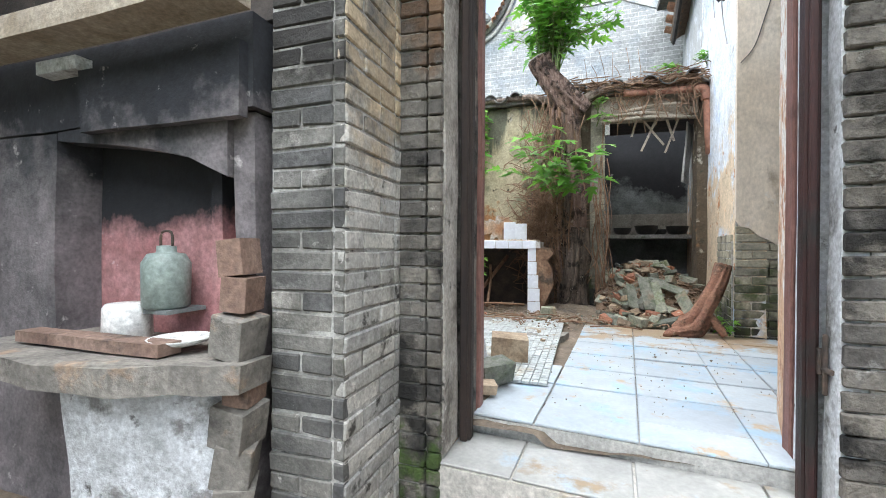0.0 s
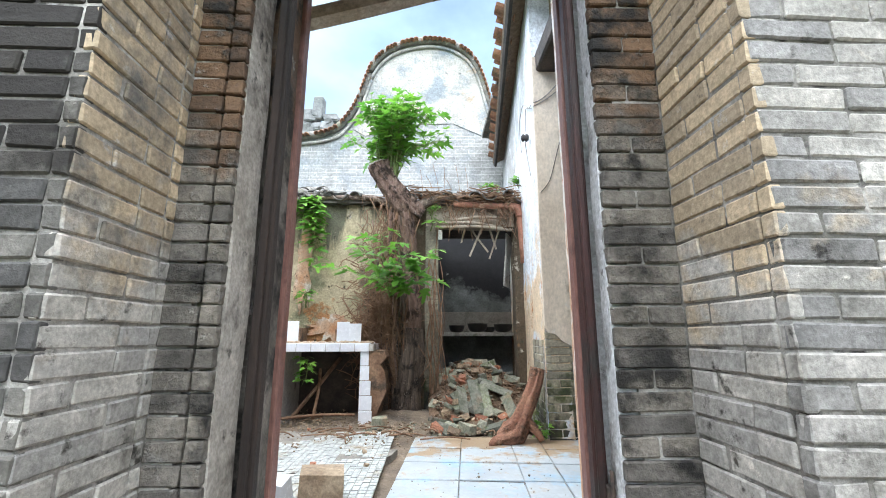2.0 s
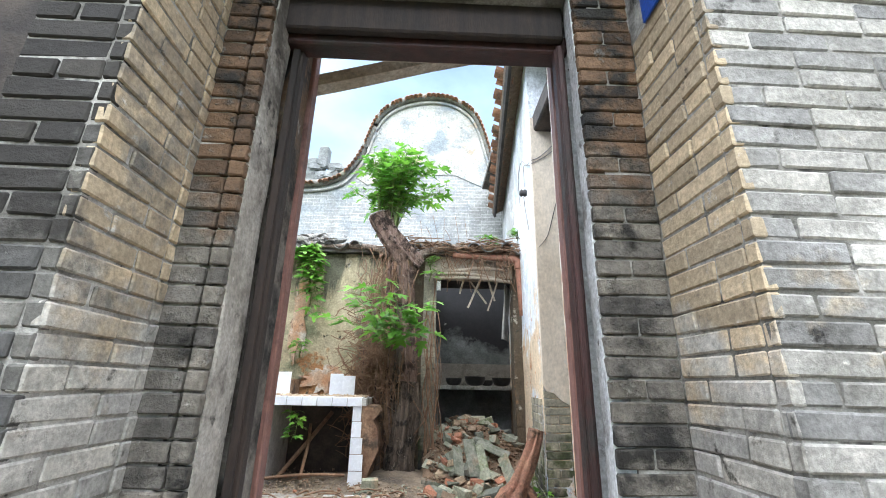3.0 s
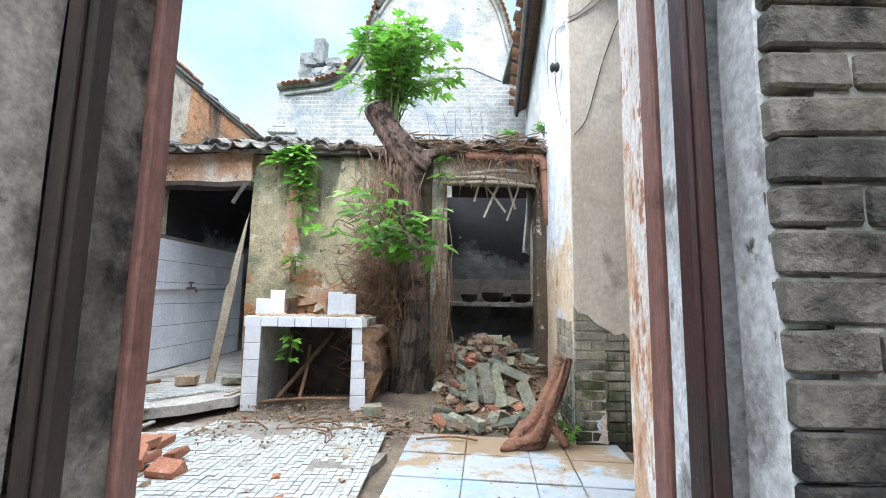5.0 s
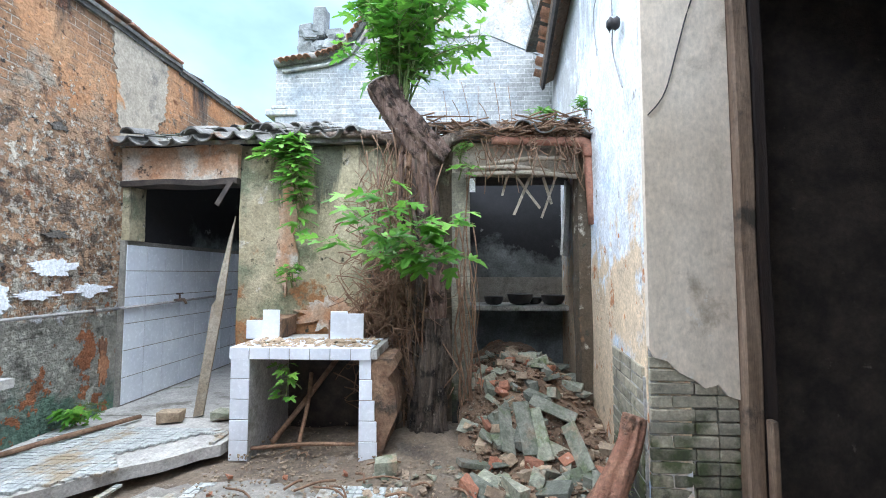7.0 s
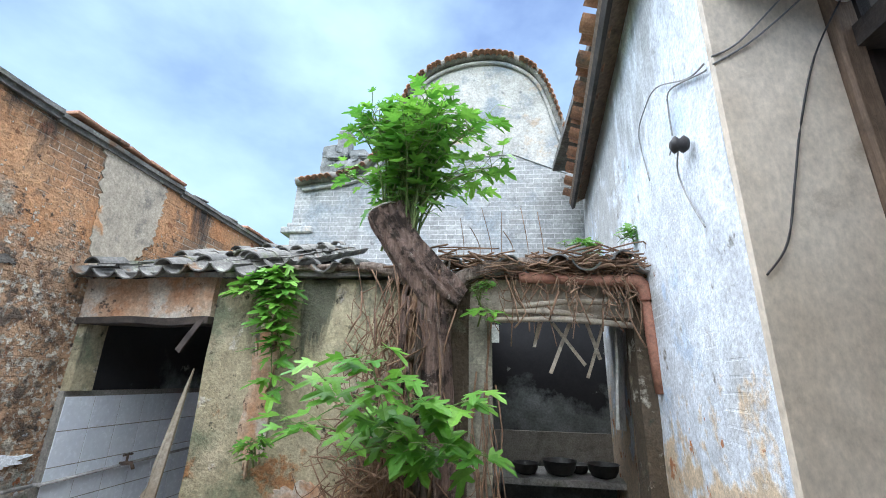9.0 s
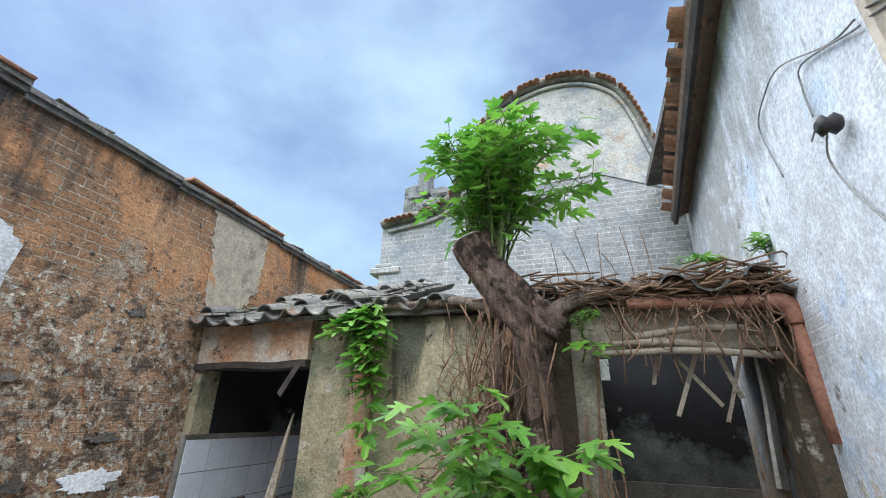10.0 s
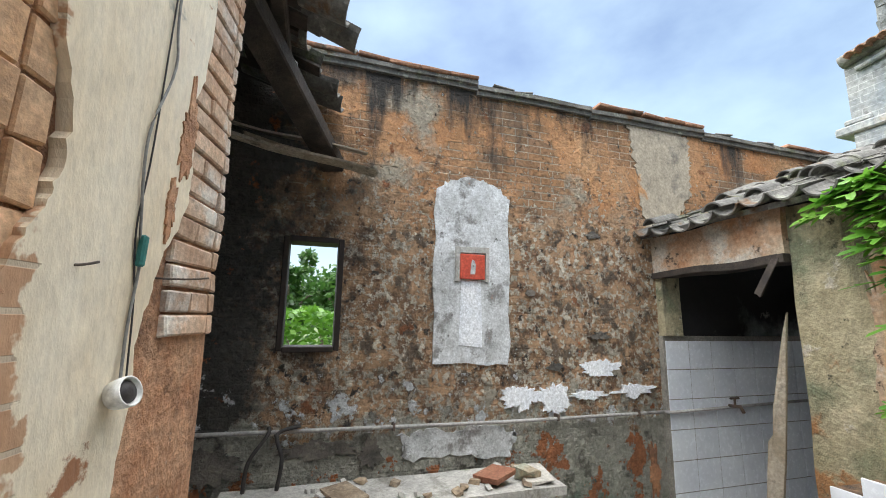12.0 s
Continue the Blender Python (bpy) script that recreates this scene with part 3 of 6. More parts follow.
# Never in view; cut back so the sky brightens the piers.
thing("ceiling", "unseen boarded ceiling of the old house, left open to let in sky", "ceiling",
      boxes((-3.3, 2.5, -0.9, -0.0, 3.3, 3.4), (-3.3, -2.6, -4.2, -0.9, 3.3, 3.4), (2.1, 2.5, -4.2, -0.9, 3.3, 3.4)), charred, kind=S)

# door frame
frame_ob = thing("door_frame", "dark red-brown wooden door frame, paint worn to black", "door frame", kind=S)
for x0, x1, y0, wood in ((-0.595, -0.543, 0.2, frame_dark), (0.588, 0.632, 0.118, frame_wood)):
    part("jamb", rounded(boxes((x0, x1, y0, y0 + 0.05, -0.10, 2.40)), 0.006), wood, frame_ob)
    part("stop", rounded(boxes((x0 + 0.006, x1 - 0.014, y0 - 0.016, y0 - 0.002, -0.10, 2.40)), 0.004), wood, frame_ob)
part("head", rounded(boxes((-0.64, 0.66, 0.15, 0.25, 2.402, 2.50)), 0.008), frame_wood, frame_ob)
part("head_board", rounded(boxes((-0.62, 0.63, 0.10, 0.148, 2.44, 2.62)), 0.008), frame_dark, frame_ob)
part("infill", boxes((-0.78, 0.865, 0.006, 0.10, 2.63, 3.3)), mortar, frame_ob, "grey masonry above the frame")
part("plaster_strip", cut(boxes((-0.715, -0.606, 0.014, 0.198, -0.10, 2.62)), 0.045, 0.012), strip_mat, frame_ob, "pale cracked plaster edge")
part("plaster_strip", cut(prism([(0.634, 0.012), (0.645, 0.112), (0.72, 0.112), (0.72, 0.012)], -0.10, 2.62, flat), 0.045, 0.010), whitewash, frame_ob, "chalky white plaster edge")
part("outer_post", cut(rounded(boxes((-0.615, -0.547, 0.388, 0.458, -0.06, 3.2)), 0.006), 0.4, 0.004), leaf_wood, frame_ob, "faded red timber post")
part("outer_post", cut(rounded(boxes((0.642, 0.70, 0.343, 0.405, -0.06, 3.2)), 0.006), 0.4, 0.004), leaf_wood, frame_ob, "faded red timber post")
hinge = part("hinge", rounded(boxes((0.615, 0.64, 0.085, 0.116, 0.34, 0.42), (0.622, 0.634, 0.07, 0.084, 0.28, 0.47)), 0.003), iron, frame_ob)
bolt = bmesh.new()
tube(bolt, [(0.628, 0.09, 0.36), (0.628, 0.04, 0.36)], 0.009, 8)
part("pivot", bolt, iron, hinge)

# steps
STEP = pose(0.0, 0.278, 0, 0, 0, -3.7)
step = thing("doorstep", "worn tiled doorstep with sand and stains", "step", kind=S)
ob = part("block", cut(boxes((-0.60, 0.66, -0.322, 0.1, -0.49, -0.119)), 0.15, 0.008), step_mat, step, "stained cement block")
ob.matrix_basis = STEP
# tiled path
path_ob = thing("tiled_path", "pale dusty floor tiles laid from the doorway", "tiled floor", kind=S)
PATH_TURN = pose(-0.268, 0.515, -0.05, 0, 0, -5)
ob = part("bed", cut(boxes((-0.30, 0.92, -0.213, 0.0, -0.3, 0.008), (-0.26, 1.5, 0.0, 0.72, -0.3, 0.003), (0.0, 1.5, 0.72, 2.16, -0.3, 0.014)), 0.12, 0.004), concrete, path_ob, "stained cement bed")
ob.matrix_basis = PATH_TURN
floor_tile = mesh_of(rounded(boxes((0.003, 0.412, 0.003, 0.372, 0, 0.012)), 0.003), tile_blue, "floor_tile")
COLS = ((-0.28, 0.275), (0.0, 0.415), (0.415, 0.415), (0.83, 0.25), (1.085, 0.39))
for row in range(-1, 6):
    for c, (u, wide) in enumerate(COLS):
        if row > 1 and c == 0 or row < 0 and c > 3:
            continue
        m = PATH_TURN @ pose(u, row * 0.362, 0.009 + 0.006 * row + rnd.uniform(-0.002, 0.002), rnd.uniform(-0.3, 0.3), rnd.uniform(-0.3, 0.3), 0) @ Matrix.Diagonal((wide / 0.415, 0.362 / 0.375, 1, 1))
        if row < 0:
            m = PATH_TURN @ pose(u, -0.213, 0.012) @ Matrix.Diagonal((min(wide, 0.92 - u) / 0.415, 0.565, 1, 1))
        piece("floor_tile", floor_tile, path_ob, m)
tread_tile = mesh_of(rounded(boxes((0.003, 0.412, 0.003, 0.31, 0, 0.012)), 0.004), surf("sandy_step_tile", (0.33, 0.33, 0.31), (0.44, 0.44, 0.415), 2.4, 0.6, 0.25, 45, [((0.36, 0.46, 0.54), 3.4, 0.58, 0.68), ((0.34, 0.26, 0.17), 4.5, 0.56, 0.66), ((0.22, 0.17, 0.12), 38, 0.66, 0.73)], rnd=0.06, grain=0.15), "floor_tile")
for u, wide in ((-0.605, 0.29), (-0.312, 0.415), (0.106, 0.415), (0.524, 0.14)):
    piece("floor_tile", tread_tile, step, STEP @ pose(u, -0.318, -0.117, 0, 0, 0) @ Matrix.Diagonal((wide / 0.415, 1, 1, 1)))

# ---- left boundary wall ----
lw = thing("wall_left", "tall weathered orange brick wall with peeling limewash", "wall", kind=S)
X = -3.285
WY0, WY1, WZ0, WZ1 = 0.76, 1.18, 1.58, 2.40


def wall_top(y):
    return 3.90 - 0.018 * (y - 1)


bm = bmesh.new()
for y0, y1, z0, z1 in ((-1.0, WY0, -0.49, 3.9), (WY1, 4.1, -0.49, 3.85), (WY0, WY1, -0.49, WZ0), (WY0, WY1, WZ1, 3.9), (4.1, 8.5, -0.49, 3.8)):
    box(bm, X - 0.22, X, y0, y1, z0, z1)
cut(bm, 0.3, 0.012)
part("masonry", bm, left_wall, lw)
patch = [(1.89, 1.48), (2.54, 1.46), (2.55, 2.84), (2.47, 2.93), (2.33, 2.99), (2.15, 3.0), (1.98, 2.94), (1.89, 2.86)]
swing = Matrix(((0, 1, 0, 0), (1, 0, 0, 0), (0, 0, 1, 0), (0, 0, 0, 1)))
fine = []
for (a, b), (c, d) in zip(patch, patch[1:] + patch[:1]):
    for k in range(7):
        t = k / 7
        fine.append((a + (c - a) * t + rnd.uniform(-0.014, 0.014), b + (d - b) * t + rnd.uniform(-0.014, 0.014)))
part("whitewashed_niche", prism(fine, X - 0.02, X + 0.014, swing), whitewash, lw, "round-headed patch of grey whitewash")
part("lime_run", prism([(2.10, 1.62), (2.30, 1.6), (2.29, 2.13), (2.12, 2.13)], X, X + 0.019, swing), chalk, lw, "run of white lime under the plaque")


def blot(cy, cz, w, h, n=90):
    """A ragged flake of old limewash."""
    out = []
    for k in range(n):
        a = 2 * math.pi * k / n
        q = Vector((math.cos(a) * 1.7 + cy * 5, math.sin(a) * 1.7 + cz * 5, w))
        r = 0.75 + 0.5 * noise.noise(q) + 0.3 * noise.noise(q * 3.1) + 0.16 * noise.noise(q * 8.3)
        out.append((cy + w / 2 * r * math.cos(a), cz + h / 2 * r * math.sin(a)))
    return out


for cy, cz, w, h in ((3.41, 1.42, 0.46, 0.18), (2.66, 1.2, 0.42, 0.26), (2.95, 1.18, 0.36, 0.32), (3.3, 1.2, 0.4, 0.09), (3.75, 1.22, 0.5, 0.12)):
    part("lime_flake", prism(blot(cy, cz, w, h), X - 0.01, X + 0.013 + w * 0.004, swing), chalk, lw, "flake of white limewash")
clay_patch = surf("bare_clay_patch", (0.36, 0.15, 0.075), (0.46, 0.24, 0.13), 7, 0.95, 0.9, 45, [((0.2, 0.1, 0.06), 5, 0.54, 0.66)], deep=0.025)
# stains and patches of plaster with shapes of their own
grey_patch = surf("grey_plaster_patch", (0.37, 0.32, 0.25), (0.45, 0.39, 0.31), 2.4, 0.94, 0.6, 45, [((0.22, 0.20, 0.17), 4, 0.55, 0.66), ((0.44, 0.24, 0.12), 3.2, 0.60, 0.66)])
black_patch = surf("bare_dark_brick_patch", (0.07, 0.065, 0.058), (0.17, 0.15, 0.13), 6, 0.95, 0.9, 40, [((0.3, 0.28, 0.25), 9, 0.6, 0.68)], deep=0.03)


def ragged(corners, n=9, jag=0.022):
    """An outline with uneven edges through the given corners."""
    out = []
    for (a, b), (c, d) in zip(corners, corners[1:] + corners[:1]):
        for k in range(n):
            t = k / n
            out.append((a + (c - a) * t + rnd.uniform(-jag, jag), b + (d - b) * t + rnd.uniform(-jag, jag)))
    return out


part("plaster_patch", prism(ragged([(4.0, 2.75), (4.35, 2.72), (4.58, 3.1), (4.62, 3.45), (4.60, 3.75), (3.86, 3.76), (3.93, 3.3)], 14, 0.03), X - 0.03, X + 0.012, swing), grey_patch, lw, "grey plaster patch on the orange render")
part("plaster_patch", prism(ragged([(1.70, 0.80), (2.55, 0.78), (2.60, 0.96), (2.2, 1.0), (1.66, 0.98)], 12, 0.03), X - 0.03, X + 0.013, swing), whitewash, lw, "worn patch of greyish lime above the counter")
for cy, cz, w, h in ((0.42, 0.86, 0.5, 0.3), (1.05, 0.92, 0.6, 0.16), (1.45, 0.86, 0.22, 0.26), (3.42, 1.70, 0.26, 0.09), (2.96, 1.44, 0.18, 0.09), (3.93, 0.55, 0.13, 0.5), (2.75, 2.05, 0.12, 0.07), (3.4, 2.6, 0.2, 0.07)):
    part("bare_patch", prism(blot(cy, cz, w, h), X - 0.03, X + 0.014, swing), clay_patch if cz < 0.7 else black_patch, lw, "patch where the render has fallen off")
# coping of flat and ridge tiles
cop = thing("wall_coping", "stepped grey coping with terracotta tiles on the wall", "coping", kind=S)
bm = bmesh.new()
for y0, y1 in ((-1.0, 2.25), (2.25, 3.42), (3.42, 4.80), (4.80, 6.7), (6.7, 8.5)):
    z = wall_top((y0 + y1) / 2) - 0.03
    box(bm, X - 0.25, X + 0.03, y0, y1, z - 0.06, z - 0.02)
    box(bm, X - 0.25, X + 0.055, y0, y1, z - 0.018, z + 0.02)
cut(bm, 0.25, 0.01)
part("band", bm, roof_tile, cop)
cap_tile = mesh_of(rounded(boxes((-0.17, 0.06, -0.13, 0.13, 0, 0.035), wob=0.006), 0.006), red_tile, "cap_tile")
for y0, y1 in ((-0.9, 2.25), (3.42, 4.80), (6.0, 6.8)):
    for k in range(int((y1 - y0) / 0.262)):
        y = y1 - 0.13 - k * 0.262
        piece("cap_tile", cap_tile, cop, pose(X + 0.01, y, wall_top(y) + 0.005 + rnd.uniform(-0.004, 0.006), rnd.uniform(-2, 2), rnd.uniform(-2, 4), rnd.uniform(-3, 3)))
grey_cap = mesh_of(rounded(boxes((-0.15, 0.05, -0.1, 0.1, 0, 0.04), wob=0.014), 0.008), roof_tile, "grey_cap")
for y0, y1 in ((2.3, 3.4), (4.85, 6.0), (6.8, 8.4)):
    for k in range(int((y1 - y0) / 0.2)):
        if rnd.random() < 0.8:
            piece("coping_stone", grey_cap, cop, pose(X + rnd.uniform(-0.02, 0.02), y1 - 0.1 - k * 0.2, wall_top(y1 - k * 0.2) - 0.014, rnd.uniform(-5, 5), rnd.uniform(-4, 4), rnd.uniform(-12, 12)))
# window through the left wall
win = thing("window_1", "small dark-framed open window in the old wall", "window", kind=S)
for b in ((X - 0.2, X + 0.012, WY0 - 0.005, WY0 + 0.035, WZ0, WZ1), (X - 0.2, X + 0.012, WY1 - 0.035, WY1 + 0.005, WZ0, WZ1)):
    part("jamb", rounded(boxes(b), 0.005), frame_dark, win)
part("head", rounded(boxes((X - 0.2, X + 0.012, WY0 + 0.036, WY1 - 0.036, WZ1 - 0.035, WZ1 + 0.005)), 0.005), frame_dark, win)
part("sill", rounded(boxes((X - 0.2, X + 0.03, WY0 + 0.036, WY1 - 0.036, WZ0 - 0.01, WZ0 + 0.03)), 0.006), frame_dark, win)
# red plaque
plq = thing("plaque", "small square red glazed plaque set in mortar", "plaque")
part("plate", rounded(boxes((X + 0.02, X + 0.045, 2.10, 2.315, 2.14, 2.345)), 0.006), red_paint, plq)
bm = boxes((X + 0.012, X + 0.04, 2.06, 2.095, 2.12, 2.40), (X + 0.012, X + 0.04, 2.32, 2.35, 2.12, 2.40), (X + 0.012, X + 0.042, 2.095, 2.32, 2.352, 2.40))
part("mortar_rim", cut(bm, 0.04, 0.012), concrete, plq, "rough grey mortar rim")
part("mark", prism([(2.185, 2.18), (2.225, 2.18), (2.235, 2.25), (2.22, 2.29), (2.20, 2.3), (2.19, 2.25)], X + 0.046, X + 0.048, swing), whitewash, plq, "faded pale mark")

# ---- recess beside the house: end of the wall, broken roof ----
end_wall = thing("wall_house_end", "house corner of pale pink bricks with crumbling plaster", "wall", kind=S)
clay_orange = surf("bare_orange_clay", (0.40, 0.19, 0.10), (0.52, 0.30, 0.18), 7, 0.95, 0.9, 45, [((0.24, 0.12, 0.07), 5, 0.54, 0.66), ((0.64, 0.55, 0.45), 8, 0.62, 0.68)], deep=0.025)
NW = pose(-0.62, 0.50, 0, 0, 0, 169.6)
ob = part("core", cut(boxes((0.0, 1.005, 0.012, 0.3, -0.49, 3.6)), 0.1, 0.006), clay_orange, end_wall, "bare orange clay and brick")
ob.matrix_basis = NW
right_edge = [(0.50, 0.9), (0.53, 1.2), (0.57, 1.45), (0.6, 1.64), (0.59, 1.75), (0.62, 1.86), (0.65, 1.96), (0.70, 2.02), (0.745, 2.12), (0.74, 2.25), (0.72, 2.4), (0.76, 2.5), (0.78, 2.8), (0.8, 3.2), (0.8, 3.6)]
left_edge = [(0.26, 3.6), (0.24, 3.0), (0.25, 2.6), (0.27, 2.3), (0.325, 2.16), (0.32, 2.06), (0.30, 2.0), (0.262, 1.92), (0.23, 1.82), (0.2, 1.7), (0.22, 1.4), (0.18, 0.9)]
crumbled = []
loop = right_edge + left_edge
for (a, b), (c, d) in zip(loop, loop[1:] + loop[:1]):
    for k in range(6):
        t = k / 6
        crumbled.append((a + (c - a) * t + 0.012 * noise.noise(Vector((a * 9 + t * 3, d * 9, k))), b + (d - b) * t))
ob = part("plaster", prism(crumbled, -0.016, 0.013), peeling, outer)
ob.matrix_basis = NW
ob = part("plaster_flake", prism(blot(0.70, 2.30, 0.09, 0.34), -0.020, 0.0), clay_orange, outer, "hole in the plaster showing red clay")
ob.matrix_basis = NW
ob = part("plaster_flake", prism(blot(0.655, 2.08, 0.05, 0.2), -0.021, 0.0), clay_orange, outer)
ob.matrix_basis = NW
roof = thing("broken_roof", "broken eave of charred rafters and slipped roof tiles", "roof")
ob = part("rafter", rounded(boxes((-0.85, 0.75, -0.05, 0.05, -0.085, 0.085)), 0.01), charred, roof, "heavy charred beam hanging down to the wall")
ob.matrix_basis = look((-2.6, 0.80, 3.14), (-3.2, 1.04, 2.98)) @ pose(0, 0, 0, 0, 90, 0)
for y, z in ((0.1, 3.62), (0.72, 3.40)):
    part("purlin", rounded(boxes((X + 0.01, -1.65, y - 0.04, y + 0.04, z - 0.05, z + 0.05)), 0.01), charred, roof)
for k in range(11):
    x = X + 0.08 + k * 0.145
    length = rnd.uniform(1.5, 1.85)
    bm = bmesh.new()
    box(bm, -0.06, 0.06, -0.9, -0.9 + length, 0, 0.02, 0.004)
    ob = part("lath", bm, charred, roof)
    ob.matrix_basis = pose(x, 0.1, 3.68, -18, rnd.uniform(-3, 3), rnd.uniform(-3, 3))
part("ceiling_board", boxes((X + 0.005, -1.63, -0.7, 0.5, 3.72, 3.76)), charred, roof, "black boards under the tiles")


def half_tile(radius=0.11, length=0.26, down=True, n=8, thick=0.012):
    bm = bmesh.new()
    prev = None
    for k in range(n + 1):
        a = math.pi * (0.12 + 0.76 * k / n)
        ring = []
        for r in (radius, radius - thick):
            for y in (-length / 2, length / 2):
                z = r * math.sin(a) - radius * 0.38
                ring.append(bm.verts.new((r * math.cos(a), y, -z if down else z)))
        if prev:
            for i, j in ((0, 1), (1, 3), (3, 2), (2, 0)):
                bm.faces.new((prev[i], prev[j], ring[j], ring[i]))
        else:
            bm.faces.new((ring[0], ring[1], ring[3], ring[2]))
        prev = ring
    bm.faces.new((prev[0], prev[2], prev[3], prev[1]))
    return bm


tile_cup, tile_cap = mesh_of(half_tile(), roof_tile, "roof_tile"), mesh_of(half_tile(0.085, 0.26, False), roof_tile, "roof_tile")
red_cup, red_cap = mesh_of(half_tile(), red_tile, "red_tile"), mesh_of(half_tile(0.085, 0.26, False), red_tile, "red_tile")
for row in range(7):
    for col in range(6):
        if row == 0 and col in (2, 3):
            continue
        x, s = X + 0.13 + col * 0.2, row * 0.2
        piece("roof_tile", tile_cup, roof, pose(x, 0.98 - s + rnd.uniform(-0.06, 0.06), 3.46 + s * 0.32, -17 + rnd.uniform(-6, 6), rnd.uniform(-4, 4), rnd.uniform(-7, 7)))
for k, (x, y, z, rz) in enumerate(((-3.05, 0.85, 3.06, 55), (-3.15, 0.95, 2.98, 66), (-2.95, 0.9, 2.9, 62))):
    bm = bmesh.new()
    box(bm, -0.5, 0.45, -0.05, 0.05, -0.008, 0.008, 0.01)
    ob = part("splintered_board", cut(bm, 0.2, 0.02), old_wood, roof, "splintered board hanging loose")
    ob.matrix_basis = pose(x, y, z, 14 - 9 * k, 8, 30 + rz)
thing("switch_box", "white plastic switch box on the charred rafter", "switch box", rounded(boxes((-0.035, 0.035, -0.02, 0.02, -0.055, 0.055)), 0.008), white_thing, at=pose(-2.42, 0.79, 3.2, 0, 12, -20))

# ---- back wall with stove, tree and two rooms ----
bw = thing("wall_back", "mossy yellow plastered wall with flaking patches", "wall", kind=S)
part("masonry", cut(boxes((-2.10, -0.02, 4.1, 4.32, -0.2, 2.62)), 0.16, 0.018), back_wall, bw)
part("masonry", cut(boxes((1.17, 1.55, 4.1, 4.32, -0.2, 2.62)), 0.16, 0.018), back_wall, bw)
part("brick_jamb", cut(boxes((-0.022, 0.15, 4.06, 4.32, -0.2, 2.33)), 0.07, 0.012), brick_moss, bw, "crumbling grey brick jamb")
part("lintel", cut(boxes((-0.02, 1.17, 4.1, 4.32, 2.34, 2.62)), 0.12, 0.02), old_wood, bw, "rotten timber lintel")
part("plaster_flake", prism(blot(-1.62, 1.75, 0.26, 1.5, 90), 4.076, 4.11), lintel_mat, bw, "strip of bare orange clay")
part("plaster_flake", prism(blot(-1.2, 0.98, 0.85, 0.42, 90), 4.074, 4.11), lintel_mat, bw)
part("left_lintel", cut(boxes((X + 0.002, -2.10, 4.05, 4.25, 2.29, 2.62)), 0.06, 0.03), lintel_mat, bw, "cracked red render over the opening")
part("lintel_edge", cut(boxes((X + 0.002, -2.10, 4.03, 4.26, 2.235, 2.288)), 0.08, 0.03), charred, bw, "sagging dark timber edge")
part("left_jamb", cut(boxes((X + 0.002, -3.2, 4.08, 4.28, 1.70, 2.245)), 0.12, 0.01), back_wall, bw)
# left washroom
wash = thing("washroom_walls", "washroom walls above white tiling, indoor shade in their colour", "wall", kind=S)
part("rear", boxes((X, -2.05, 6.4, 6.55, -0.2, 3.45)), dim_plaster, wash)
part("right_side", boxes((-2.098, -2.0, 4.322, 6.4, -0.2, 2.6)), dim_plaster, wash)
part("left_upper", prism([(4.29, 1.702), (6.4, 1.702), (6.4, 3.5), (4.29, 2.7)], X + 0.002, X + 0.03, swing), dim_plaster, wash)
part("left_lower", boxes((X + 0.002, X + 0.052, 4.07, 6.4, -0.1, 1.70)), grout, wash)
thing("washroom_floor", "pale stone washroom floor with a broken edge", "floor", cut(boxes((X, -2.0, 3.86, 6.4, -0.3, 0.09)), 0.2, 0.012), concrete, kind=S)
# dark kitchen
kit = thing("kitchen_walls", "kitchen walls, shade painted in higher up, plaster grey lower down", "wall", kind=S)
part("left_side", boxes((-0.02, 0.13, 4.322, 6.5, -0.2, 2.64)), dim_plaster, kit)
part("right_side", boxes((1.56, 1.7, 4.1, 6.5, -0.2, 2.64)), dim_plaster, kit)
part("rear", cut(boxes((0.13, 1.56, 6.45, 6.6, -0.2, 3.4)), 0.3, 0.01), dim_plaster, kit)
# Length chosen for how much sky light reaches the rear wall.
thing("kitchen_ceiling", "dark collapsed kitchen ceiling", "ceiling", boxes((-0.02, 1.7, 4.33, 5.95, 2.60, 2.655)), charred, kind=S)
thing("kitchen_floor", "dirt kitchen floor under rubble", "floor", boxes((0.0, 1.6, 4.15, 6.5, -0.3, 0.05)), dirt, kind=S)

# roofs of the two rooms
lroof = thing("washroom_roof", "small grey clay tile roof over the washroom", "roof")
SL = math.degrees(math.atan(0.38))
bm = boxes((X + 0.01, -1.70, -0.02, 2.9, -0.06, -0.02))
ob = part("deck", bm, roof_tile, lroof)
ob.matrix_basis = pose(0, 3.93, 2.66, SL)
for row in range(12):
    for col in range(8):
        x = X + 0.12 + col * 0.205
        s = row * 0.24
        m = pose(x, 3.97 + s * math.cos(radians(SL)), 2.70 + s * math.sin(radians(SL)) - 0.03 * math.sin(col * 0.9), SL - 3 + rnd.uniform(-3, 3), rnd.uniform(-3, 3), rnd.uniform(-4, 4))
        piece("roof_tile", tile_cup, lroof, m)
        if col < 7 and rnd.random() < 0.4:
            m = m.copy()
            m.translation += Vector((0.1, 0, 0.03))
            piece("roof_tile", tile_cap, lroof, m)
kroof = thing("kitchen_roof_edge", "collapsed kitchen roof edge with clay tiles and dirt", "roof")
bm = boxes((-1.70, 1.40, 0, 0.7, -0.05, 0.0))
ob = part("deck", cut(bm, 0.2, 0.02), roof_tile, kroof)
ob.matrix_basis = pose(0, 4.02, 2.68, 5)
